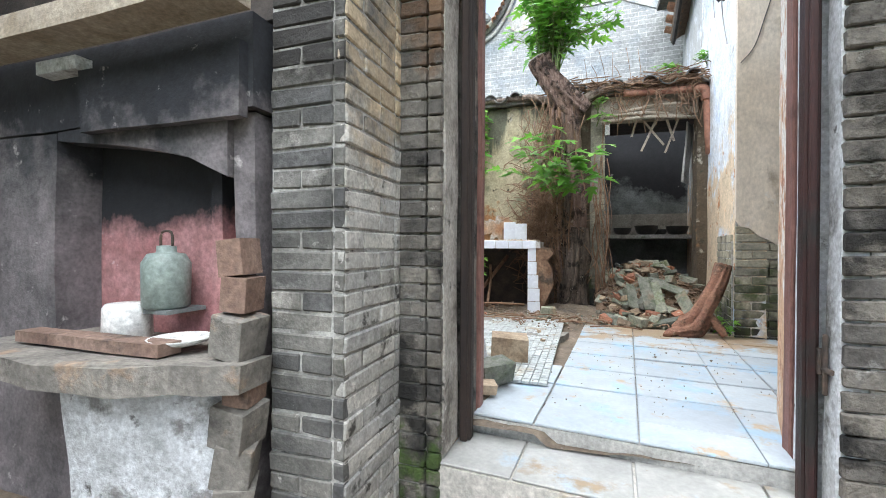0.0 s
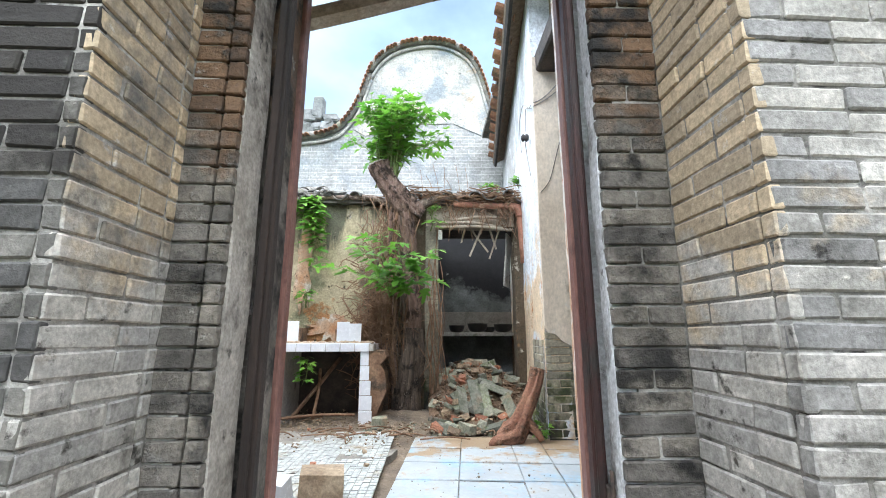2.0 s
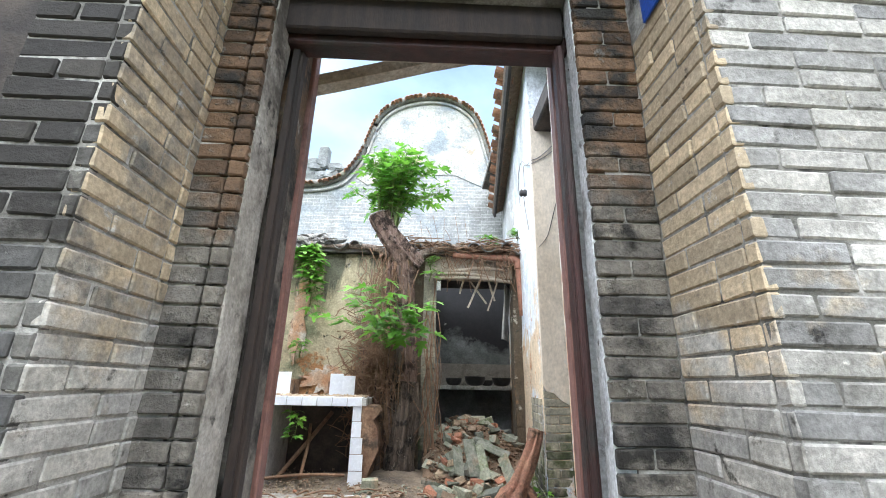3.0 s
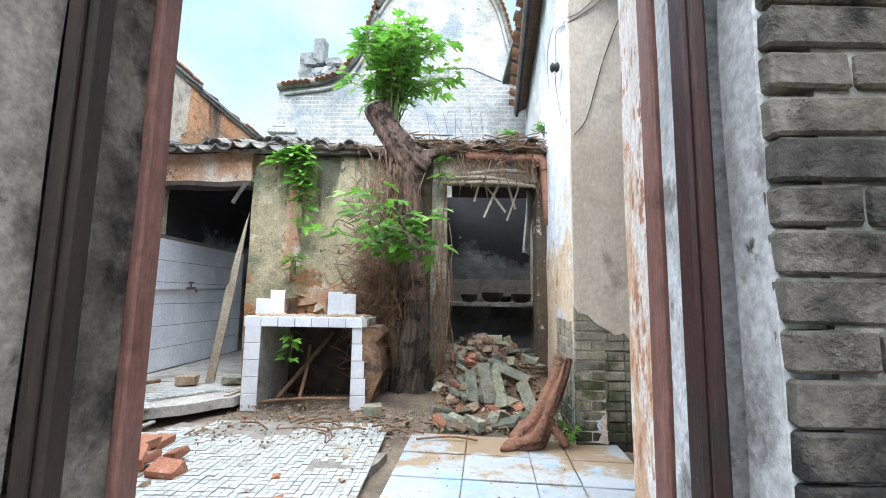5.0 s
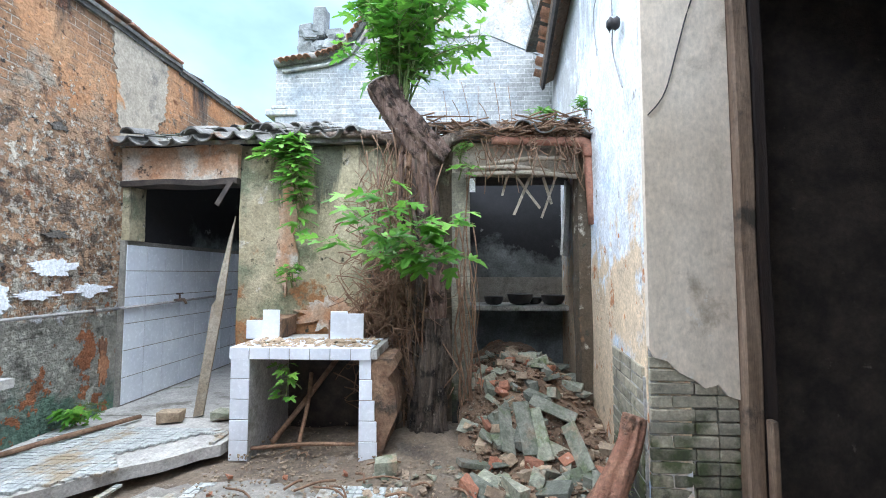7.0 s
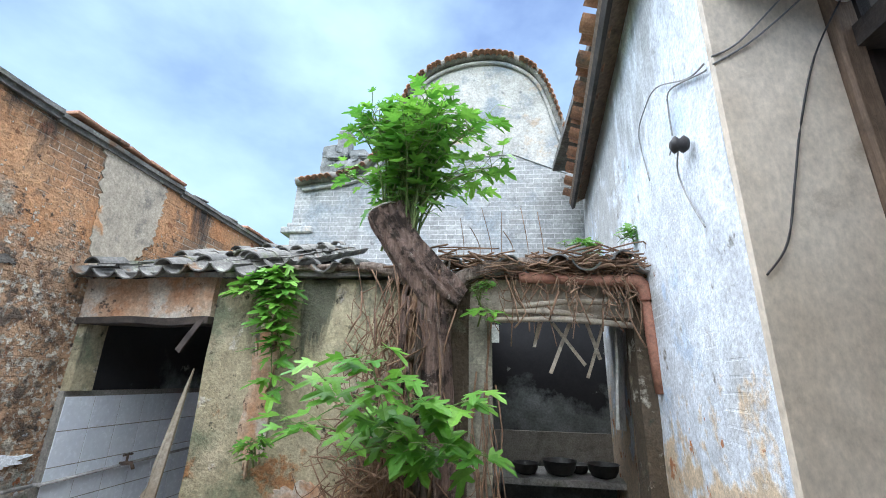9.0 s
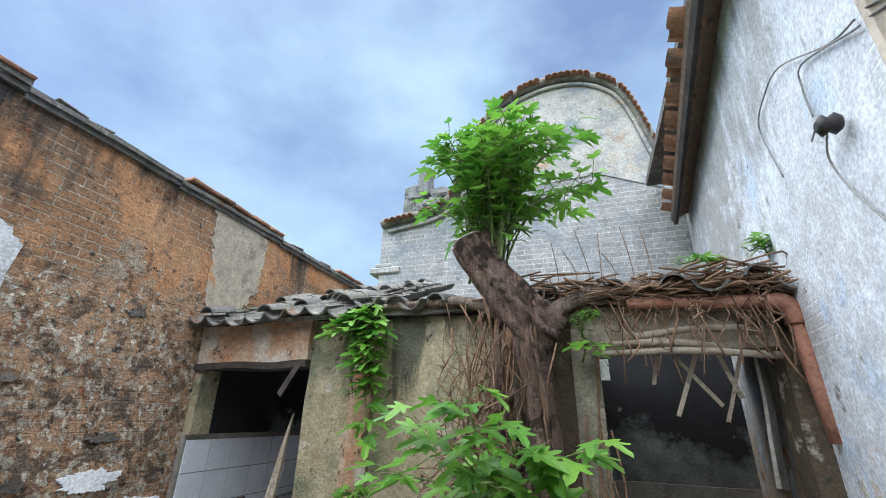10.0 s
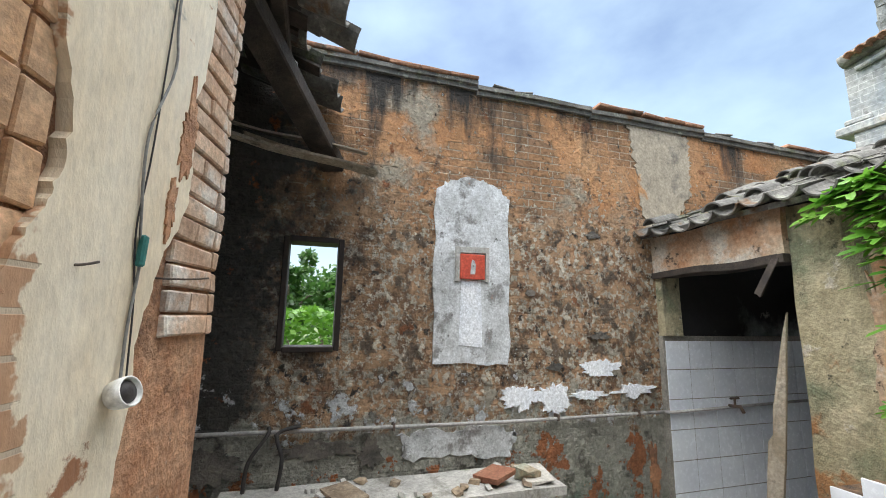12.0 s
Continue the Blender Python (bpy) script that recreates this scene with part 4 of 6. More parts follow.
for k in range(15):
    x = -1.55 + k * 0.2 + rnd.uniform(-0.03, 0.03)
    if -0.85 < x < -0.2:
        continue
    piece("roof_tile", tile_cap if k % 2 else tile_cup, kroof, pose(x, 4.02 + rnd.uniform(-0.05, 0.08), 2.72 + rnd.uniform(-0.01, 0.03), 8 + rnd.uniform(-8, 8), rnd.uniform(-12, 12), rnd.uniform(-16, 16)))
bm = bmesh.new()
for k in range(60):
    a = Vector((0.3 + rnd.uniform(-0.9, 1.05), 4.0 + rnd.uniform(-0.12, 0.25), 2.70 + rnd.uniform(0, 0.1)))
    tube(bm, bend([a, a + Vector((rnd.uniform(-0.2, 0.2), rnd.uniform(-0.1, 0.1), rnd.uniform(-0.02, 0.07))), a + Vector((rnd.uniform(-0.4, 0.4), rnd.uniform(-0.15, 0.1), rnd.uniform(-0.05, 0.06)))], 3), rnd.uniform(0.004, 0.011), 5)
tagged(part("root_mat", bm, root_mat, kroof, "mat of dry brown roots"), kind="stuff")

# ---- gable building behind ----
G = 7.6
gab = thing("gable_house", "old grey brick house with a curved wok-handle gable", "house")
left_side = [(-3.42, 5.30), (-3.0, 5.36), (-2.55, 5.42), (-2.15, 5.58), (-1.86, 5.92), (-1.66, 6.33), (-1.53, 6.75), (-1.38, 7.2), (-1.14, 7.52), (-0.84, 7.73), (-0.45, 7.87), (0.0, 7.93)]
right_side = [(0.45, 7.87), (0.84, 7.66), (1.08, 7.38), (1.25, 6.95), (1.38, 6.45), (1.52, 6.02), (1.78, 5.68), (2.2, 5.5), (2.9, 5.42)]
curve = [(p.x, p.z) for p in bend([(x, 0, z) for x, z in left_side + right_side], 4)]
part("wall", prism([(2.9, -0.5), (-3.42, -0.5)] + curve, G, G + 0.4), gable_mat, gab)
upper = [(x * 0.93 + 0.01, z - 0.24) for x, z in curve if z > 5.75]
part("lime_panel", prism([(1.45, 5.35), (0.55, 5.75), (-0.6, 5.7), (-1.5, 5.4)] + upper, G - 0.02, G + 0.01), gable_lime, gab, "limewashed upper gable")
for off, rad, mt, nm in ((0.0, 0.09, roof_tile, "ridge"), (-0.17, 0.035, gable_lime, "moulding")):
    bm = bmesh.new()
    pts = [(x * (1 + off * 0.25), G - 0.04, z + off) for x, z in curve]
    tube(bm, pts, rad, 8)
    part(nm, bm, mt, gab)
bump_tile = mesh_of(half_tile(0.066, 0.24, False, 6), red_tile, "edge_tile")
run = 0.0
for (x0, z0), (x1, z1) in zip(curve, curve[1:]):
    d = math.hypot(x1 - x0, z1 - z0)
    run += d
    while run > 0.13:
        run -= 0.13
        slope = math.degrees(math.atan2(z1 - z0, x1 - x0))
        piece("edge_tile", bump_tile, gab, pose(x1, G - 0.12, z1 - 0.05, 0, -slope, 0))
part("shoulder_block", rounded(boxes((-3.6, -3.0, G - 0.05, G + 0.45, 4.3, 4.42), (-3.5, -3.2, G - 0.03, G + 0.43, 4.42, 4.5)), 0.02), gable_lime, gab)
finial = part("carved_finial", rounded(boxes((-3.05, -2.75, G, G + 0.25, 5.4, 6.1), wob=0.05), 0.02), stone_dark, gab, "blackened carved ridge finial")
part("scroll", rounded(boxes((-2.72, -2.52, G, G + 0.25, 5.9, 6.42), wob=0.05), 0.02), stone_dark, finial)
for k in range(16):
    c = Vector((-3.02 + rnd.uniform(0, 0.75), G + 0.1, 5.48 + rnd.uniform(0, 0.5)))
    w = rnd.uniform(0.08, 0.17)
    bm = bmesh.new()
    box(bm, c.x - w, c.x + w, c.y - 0.12, c.y + 0.12, c.z - w * 0.6, c.z + w * 0.6, 0.06)
    part("scroll", rounded(bm, 0.025, 2), stone_dark, finial)
part("roof_slope", boxes((-3.4, 2.9, G + 0.4, 14, 4.9, 5.1)), roof_tile, gab)

# ---- building on the right ----
rb = thing("side_house", "white-plastered side house with overhanging tiled eave", "house")
ang = math.degrees(math.atan2(0.57, 4.9))
RB = pose(1.09, 2.5, 0, 0, 0, -ang)
bm = cut(boxes((0, 0.22, 0.03, 5.0, -0.3, 4.75)), 0.2, 0.012)
ob = part("side_wall", bm, right_white, rb)
ob.matrix_basis = RB
ob = part("wall_brick_base", boxes((-0.012, 0.2, 0.05, 0.75, -0.1, 0.80)), mortar, rb)
ob.matrix_basis = RB
edge = [(1.093, 3.75), (1.093, 0.98), (1.12, 0.92), (1.19, 0.9), (1.25, 0.84), (1.33, 0.8), (1.38, 0.76), (1.45, 0.78), (1.50, 0.72), (1.56, 0.7), (1.56, 3.75)]
part("pier_plaster", prism(edge, 2.49, 2.528), pier_plaster, rb, "buff plaster with a broken lower edge")
part("pier_core", boxes((1.145, 1.56, 2.53, 2.75, -0.3, 3.75), (1.10, 1.145, 2.516, 2.535, -0.3, 1.0)), mortar, rb)
part("post", cut(rounded(boxes((1.565, 1.66, 2.45, 2.62, 0.0, 3.6)), 0.012), 0.3, 0.008), post_wood, rb, "weathered timber door post")
part("post", cut(rounded(boxes((1.675, 1.745, 2.47, 2.62, 0.0, 3.6)), 0.01), 0.3, 0.006), frame_dark, rb)
part("batten", rounded(boxes((1.655, 1.69, 2.40, 2.45, 0.0, 0.62)), 0.006), post_wood, rb)
part("doorway_beam", rounded(boxes((1.13, 1.8, 0.62, 2.60, 3.58, 3.8)), 0.02), charred, rb, "dark beam over the wide doorway")
# Inner walls, floor and ceiling coloured dark to stand for the unlit room.
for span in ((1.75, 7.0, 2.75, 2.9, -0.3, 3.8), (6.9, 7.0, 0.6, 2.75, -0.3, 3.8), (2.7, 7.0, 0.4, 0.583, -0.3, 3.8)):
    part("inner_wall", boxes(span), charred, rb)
part("inner_floor", boxes((1.62, 7.0, 0.6, 2.75, -0.3, 0.02)), dim_plaster, rb)
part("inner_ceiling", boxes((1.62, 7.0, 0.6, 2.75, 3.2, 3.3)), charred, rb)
# eave
bm = boxes((-0.24, 0.9, -1.9, 4.72, 0, 0.05))
ob = part("eave_board", bm, post_wood, rb, "grey-brown boards under the eave")
ob.matrix_basis = RB @ pose(0, 0, 4.68, 0, -24)
bm = boxes((-0.245, -0.20, -1.9, 4.72, -0.07, -0.004))
ob = part("eave_fascia", bm, charred, rb)
ob.matrix_basis = RB @ pose(0, 0, 4.68, 0, -24)
for k in range(32):
    piece("eave_tile", red_cup if k % 2 else red_cap, rb, RB @ pose(-0.2, -1.8 + k * 0.205, 4.70 + (0.03 if k % 2 else 0.07), 0, 0, 90) @ pose(0, 0, 0, 24 + rnd.uniform(-3, 3), 0, 0))
part("roof_slab", boxes((1.2, 5.0, 0.6, 7.4, 5.3, 5.4)), roof_tile, rb)

# ---- stove counter ----
earth_clay = surf("crumbling_clay", (0.16, 0.09, 0.055), (0.30, 0.19, 0.12), 7, 0.95, 1.0, 45, [((0.08, 0.06, 0.045), 5, 0.52, 0.64), ((0.42, 0.36, 0.28), 8, 0.62, 0.7)], deep=0.03)
stove = thing("stove_counter", "old white-tiled brick stove counter, one leg broken", "stove counter")
CT = 0.81
top_slab = part("slab", cut(boxes((-1.70, -0.57, 3.31, 4.08, CT - 0.085, CT - 0.012)), 0.2, 0.006), concrete, stove)
left_leg = part("left_support", cut(boxes((-1.69, -1.55, 3.31, 4.06, -0.08, CT - 0.087)), 0.15, 0.008), concrete, stove)
right_leg = part("right_support", cut(prism([(-0.70, -0.08), (-0.55, -0.08), (-0.50, 0.1), (-0.42, 0.3), (-0.45, 0.5), (-0.5, 0.58), (-0.43, 0.66), (-0.46, 0.722), (-0.70, 0.722)], 3.33, 4.05), 0.06, 0.03), earth_clay, stove, "broken dark earth and brick support")
# Near-black panel stands in for the shade under the counter.
part("rear", boxes((-1.55, -0.7, 4.03, 4.09, -0.08, CT - 0.09)), charred, stove)
edge_t = mesh_of(rounded(boxes((0.002, 0.153, -0.012, 0, 0, 0.09)), 0.003), tile_white, "tile")
for k in range(7):
    piece("tile", edge_t, top_slab, pose(-1.71 + k * 0.157, 3.31, CT - 0.09, 0, 0, rnd.uniform(-0.5, 0.5)))
leg_t = mesh_of(rounded(boxes((0, 0.146, -0.012, 0, 0.002, 0.150)), 0.003), tile_white, "tile")
for k in range(5):
    piece("tile", leg_t, left_leg, pose(-1.695, 3.31, -0.04 + k * 0.153))
    m = pose(-0.705, 3.328, -0.04 + k * 0.153)
    piece("tile", leg_t, right_leg, m @ Matrix.Diagonal(((0.96, 0.93, 0.82, 0.68, 0.62)[k], 1, 1, 1)))
top_t = mesh_of(rounded(boxes((0.002, 0.153, 0.002, 0.153, 0, 0.012)), 0.003), tile_white, "tile")
for i in range(7):
    for j in range(3):
        if j == 0 or rnd.random() < 0.55:
            piece("tile", top_t, top_slab, pose(-1.705 + i * 0.157, 3.31 + j * 0.157, CT - 0.011 + rnd.uniform(0, 0.003)))
up_t = mesh_of(rounded(boxes((0.002, 0.15, -0.012, 0, 0, 0.2)), 0.003), tile_white, "tile")
for x, s in ((-1.80, 0.8), (-1.655, 1.25), (-1.06, 1.2), (-0.92, 1.1)):
    piece("tile", up_t, stove, pose(x, 3.72, CT) @ Matrix.Diagonal((1, 1, s, 1)))
part("splashback", cut(boxes((-1.80, -1.5, 3.725, 4.08, CT - 0.005, CT + 0.16)), 0.05, 0.03), earth_clay, stove, "crumbled brick behind the tiles")
part("splashback", cut(boxes((-1.07, -0.77, 3.725, 4.08, CT - 0.005, CT + 0.17)), 0.05, 0.03), earth_clay, stove)

# tiled counter by the left wall
low = thing("side_counter", "low white-tiled counter along the old wall", "counter")
part("body", boxes((X + 0.015, -2.86, 0.55, 2.68, -0.1, 0.64)), concrete, low)
part("top", cut(boxes((X + 0.015, -2.80, 0.5, 2.74, 0.641, 0.70)), 0.15, 0.01), concrete, low, "cement top littered with chips")
for k in range(4):
    for j in range(2):
        piece("tile", leg_t, low, pose(-3.2 + j * 0.15, 2.694, 0.02 + k * 0.153, 0, 0, 180) @ Matrix.Translation((-0.15, 0, 0)))
    for j in range(13):
        piece("tile", leg_t, low, pose(-2.859, 0.6 + j * 0.155, 0.02 + k * 0.153, 0, 0, 90))

# ---- washroom tiling ----
wt = mesh_of(rounded(boxes((0, 0.008, 0.003, 0.266, 0.003, 0.256)), 0.002), tile_white, "tile")
tiling = thing("washroom_tiling", "white glazed wall tiles, grimy in places", "wall tiles", kind=S)
for j in range(8):
    for k in range(6):
        piece("tile", wt, tiling, pose(X + 0.052, 4.09 + j * 0.27, 0.10 + k * 0.26))
ob = thing("washroom_basin_wall", "white tiled low wall at the back of the washroom", "wall", boxes((X + 0.1, -2.1, 6.3, 6.4, 0.09, 1.5)), tile_white, kind=S)
pipe = thing("water_pipe", "grey water pipe clipped along the wall, with a tap", "pipe")
bm = bmesh.new()
tube(bm, bend([(X + 0.04, -0.3, 1.07), (X + 0.045, 1.2, 1.05), (X + 0.05, 2.6, 1.035), (X + 0.05, 4.05, 1.04)], 4), 0.014, 8)
tube(bm, [(X + 0.09, 4.05, 1.04), (X + 0.09, 5.9, 1.08)], 0.014, 8)
tube(bm, [(X + 0.05, 4.03, 1.04), (X + 0.09, 4.09, 1.04)], 0.014, 8)
part("run", bm, pipe_mat, pipe)
bm = bmesh.new()
tube(bm, [(X + 0.09, 4.75, 1.07), (X + 0.2, 4.75, 1.08), (X + 0.23, 4.75, 1.03)], [0.014, 0.016, 0.014], 8)
tube(bm, [(X + 0.15, 4.75, 1.08), (X + 0.15, 4.75, 1.14)], 0.01, 8)
tube(bm, [(X + 0.15, 4.70, 1.145), (X + 0.15, 4.80, 1.145)], 0.01, 8)
part("tap", bm, iron, pipe)
for y in (0.2, 1.6, 2.95, 3.75):
    part("clip", boxes((X + 0.005, X + 0.07, y - 0.008, y + 0.008, 1.02, 1.07)), iron, pipe)
hose = thing("hose", "black rubber hose hanging from the pipe to the counter", "hose")
for y, w in ((0.66, 0.1), (0.86, -0.04)):
    bm = bmesh.new()
    tube(bm, bend([(X + 0.06, y + 0.1, 1.09), (X + 0.09, y + w, 1.05), (X + 0.13, y, 0.9), (X + 0.12, y - 0.02, 0.72)], 5), 0.013, 8)
    part("length", bm, rubber, hose)
thing("leaning_board", "splintered grey board leaning in the washroom opening", "board", cut(prism([(-0.045, 0), (0.03, 0.02), (0.04, 0.9), (0.028, 1.3), (0.012, 1.83), (-0.01, 1.6), (-0.035, 1.2), (-0.03, 1.05), (-0.055, 1.0)], -0.013, 0.013), 0.12, 0.012), old_wood, at=pose(-2.29, 3.86, 0.09, 3, 8.5, 14))
thing("drain_hook", "short splintered stick hanging from the lintel", "stick", cut(boxes((-0.02, 0.02, -0.01, 0.01, -0.28, 0.0), wob=0.008), 0.1, 0.01), charred, at=pose(-2.13, 4.0, 2.27, 0, 28, 10))

# ---- floor: mosaic, raised slab, litter ----


def mosaic(name, x0, x1, y0, y1, z, keep, parent):
    verts, faces, p = [], [], 0.047
    for i in range(int((x1 - x0) / p)):
        for j in range(int((y1 - y0) / p)):
            x, y = x0 + i * p, y0 + j * p
            if not keep(x, y):
                continue
            h, b = z + 0.006 + rnd.uniform(-0.003, 0.002), len(verts)
            g = 0.0025
            verts += [(x + g, y + g, h), (x + p - g, y + g, h), (x + p - g, y + p - g, h), (x + g, y + p - g, h),
                      (x + g, y + g, z - 0.01), (x + p - g, y + g, z - 0.01), (x + p - g, y + p - g, z - 0.01), (x + g, y + p - g, z - 0.01)]
            faces += [(b, b + 1, b + 2, b + 3)] + [(b + k, b + 4 + k, b + 4 + (k + 1) % 4, b + (k + 1) % 4) for k in range(4)]
    me = bpy.data.meshes.new(name)
    me.from_pydata(verts, [], faces)
    me.materials.append(mosaic_mat)
    ob = new(name, me)
    ob.parent = parent
    return tagged(ob, kind="stuff")


mos = thing("mosaic_floor", "worn grey and white mosaic floor under dirt", "mosaic floor", kind=S)
part("bed", cut(prism(ragged([(-2.2, 0.75), (-0.5, 0.72), (-0.24, 2.3), (-0.5, 2.75), (-1.2, 2.95), (-1.9, 2.85), (-2.15, 2.2)], 12, 0.05), -0.2, -0.012, flat), 0.3, 0.0), grout, mos)
mosaic("mosaic_chips", -2.2, -0.25, 0.8, 2.95, -0.012, lambda x, y: noise.noise(Vector((x * 1.7, y * 1.7, 4))) + 0.3 * noise.noise(Vector((x * 7, y * 7, 1))) + 0.8 * max(0, y - 2.45) + 0.9 * max(0, x + 0.5 - 0.1 * y) < 0.40, mos)
slab_line = [(-3.27, 2.1), (-2.95, 2.2), (-2.62, 2.45), (-2.4, 2.62), (-2.2, 2.85), (-2.02, 3.0), (-1.85, 3.22), (-1.74, 3.28), (-1.74, 3.85), (-3.27, 3.85)]
rs = thing("raised_slab", "broken raised mosaic slab in front of the washroom", "paving slab", kind=S)
part("slab", cut(prism(slab_line, 0.0, 0.085, flat), 0.2, 0.012), concrete, rs)
mosaic("mosaic_chips", -3.2, -1.76, 2.1, 3.8, 0.098, lambda x, y: y > 2.36 + 0.72 * (x + 2.8) and noise.noise(Vector((x * 1.8, y * 1.8, 7))) < 0.16 and y < 3.55, rs)


def bit(bm, x, y, z, s):
    """A small irregular chip."""
    a, c, h = rnd.uniform(0, 6.3), s * rnd.uniform(0.6, 1.6), s * rnd.uniform(0.4, 0.9)
    ring = [bm.verts.new((x + c * math.cos(a + k * 1.26) * rnd.uniform(0.6, 1.2), y + s * math.sin(a + k * 1.26) * rnd.uniform(0.6, 1.2), z + h * rnd.uniform(0, 0.5))) for k in range(5)]
    top, low = bm.verts.new((x, y, z + h)), bm.verts.new((x, y, z - s))
    for k in range(5):
        bm.faces.new((ring[k], ring[(k + 1) % 5], top))
        bm.faces.new((ring[(k + 1) % 5], ring[k], low))


def litter(name, label, cat, n, place, sizes, mats, group):
    """Loose stones, each a thing of its own."""
    forms = [stone_mesh(*s, m) for s in sizes for m in mats]
    for _ in range(n):
        x, y, z = place()
        tagged(new(name, rnd.choice(forms)), label, cat, group).matrix_basis = pose(x, y, z, rnd.uniform(-25, 25), rnd.uniform(-25, 25), rnd.uniform(0, 360))


def heap_z(x, y):
    s = min(1.0, max(0.0, (y - 2.95) / 1.3))
    side = max(0.0, 1 - ((x - 0.66) / 0.62) ** 2)
    return -0.02 + (0.50 * s * s * (3 - 2 * s)) * (0.35 + 0.65 * side)


heap = thing("rubble_heap", "heap of earth and broken masonry spilling from the kitchen", "rubble", kind="stuff")
bm = bmesh.new()
bmesh.ops.create_grid(bm, x_segments=50, y_segments=70, size=1)
for v in bm.verts:
    x, y = 0.70 + v.co.x * 0.66, 4.35 + v.co.y * 1.45
    inside = 0.14 if y > 4.05 else -0.02 - 0.1 * max(0, (3.6 - y))
    x = max(x, inside)
    v.co = (x, y, heap_z(x, y) + 0.05 * noise.noise(Vector((x * 5, y * 5, 2))) + 0.02 * noise.noise(Vector((x * 15, y * 15, 2))))
part("earth", bm, soil_mat, heap)


def on_heap():
    x, y = rnd.uniform(0.1, 1.2), 2.85 + 2.2 * rnd.random() ** 1.3
    x = max(x, 0.2) if y > 4.0 else x
    return x, y, heap_z(x, y) + rnd.uniform(0.0, 0.06)


litter("stone", "mossy grey-green broken stone on the rubble heap", "stone", 78, on_heap, ((0.17, 0.12, 0.05), (0.1, 0.08, 0.05), (0.26, 0.15, 0.04), (0.2, 0.09, 0.09)), (stone_green,), "rubble stones")
litter("stone", "tan broken stone on the rubble heap", "stone", 46, on_heap, ((0.13, 0.1, 0.06), (0.08, 0.06, 0.05)), (stone_tan,), "rubble stones")
litter("broken_brick", "broken red brick on the rubble heap", "brick", 20, on_heap, ((0.15, 0.1, 0.06), (0.1, 0.09, 0.055)), (brick_red,), "rubble bricks")
slab_form = mesh_of(rounded(boxes((-0.055, 0.055, -0.014, 0.014, 0, 0.36), wob=0.012), 0.005), stone_green, "slab")
for x, y, z, a, b, c in ((0.40, 3.2, 0.10, -48, 24, 20), (0.56, 3.18, 0.10, -26, -6, 8), (0.66, 3.14, 0.08, -30, -22, -16), (0.92, 3.05, 0.05, -34, -42, -30), (0.95, 3.5, 0.24, -66, -30, 60), (0.3, 3.5, 0.2, -70, 40, -30)):
    tagged(new("roof_slate", slab_form), "long mossy roof slate leaning on the rubble", "slate", "leaning slates").matrix_basis = pose(x, y, z, a, b, c)
litter("pebble", "small loose stone on the courtyard floor", "stone", 70, lambda: (rnd.uniform(-0.6, 0.9), rnd.uniform(2.75, 3.5), -0.01), ((0.07, 0.05, 0.035), (0.045, 0.04, 0.03)), (stone_tan, stone_green), "pebbles")
litter("pebble", "small broken chip on the mosaic floor", "stone", 16, lambda: (rnd.uniform(-1.8, -0.3), rnd.uniform(0.9, 3.1), 0.0), ((0.05, 0.04, 0.025), (0.035, 0.03, 0.02)), (stone_tan, brick_red), "pebbles")
litter("broken_brick", "broken red brick lying on the mosaic floor", "brick", 15, lambda: (rnd.gauss(-1.82, 0.2), rnd.gauss(1.95, 0.2), rnd.uniform(0.01, 0.09)), ((0.25, 0.13, 0.07), (0.19, 0.13, 0.07), (0.14, 0.12, 0.07)), (brick_red,), "fallen red bricks")
litter("stone", "pale stone chip on the side counter", "stone", 26, lambda: (rnd.uniform(-3.22, -2.85), rnd.uniform(1.0, 2.6), 0.715), ((0.08, 0.06, 0.035), (0.05, 0.04, 0.03)), (stone_tan, concrete), "counter chips")

def block(nm, lb, ct, sz, mt, m, blocky=0.85):
    tagged(new(nm, stone_mesh(*sz, mt, blocky, 22)), lb, ct).matrix_basis = m


block("stone_block", "large tan stone block beside the path", "stone", (0.25, 0.18, 0.17), stone_tan, pose(-0.55, 1.22, 0.07, 4, 3, 10))
block("stone_block", "grey-green stone beside the path", "stone", (0.2, 0.16, 0.12), stone_green, pose(-0.55, 0.74, 0.05, 3, -4, 40))
block("stone_block", "flat tan stone by the doorway", "stone", (0.2, 0.11, 0.05), stone_tan, pose(-0.6, 0.55, 0.02, 2, 2, 20))
block("stone_block", "white-topped stone beside the stove", "stone", (0.16, 0.13, 0.1), stone_green, pose(-0.46, 3.12, 0.04, 5, 2, 15))
block("stone_block", "brown block in front of the washroom", "stone", (0.2, 0.12, 0.1), stone_tan, pose(-2.45, 3.72, 0.14, 2, 2, 12))
block("stone_block", "mossy block at the slab's edge", "stone", (0.18, 0.12, 0.09), stone_green, pose(-2.02, 3.78, 0.13, 2, 2, -12))
block("clay_tile", "reddish clay tile lying on the side counter", "tile", (0.26, 0.2, 0.05), brick_red, pose(-2.98, 2.28, 0.75, 12, -8, 20))
block("stone_block", "grey-green stone on the side counter", "stone", (0.16, 0.12, 0.09), stone_green, pose(-2.95, 2.52, 0.745, 2, 4, 30))
block("stone_slab", "pale thin slab on the side counter", "slab", (0.34, 0.22, 0.035), step_mat, pose(-3.0, 2.6, 0.72, 2, 1, -10))
block("stone_slab", "tan flat slab on the side counter", "slab", (0.3, 0.2, 0.04), stone_tan, pose(-2.98, 1.25, 0.72, 1, 1, 24))
block("broken_tile", "broken white-faced tile lump beside the path", "tile", (0.22, 0.1, 0.16), tile_white, pose(-0.82, 1.18, 0.06, 20, 5, -10))

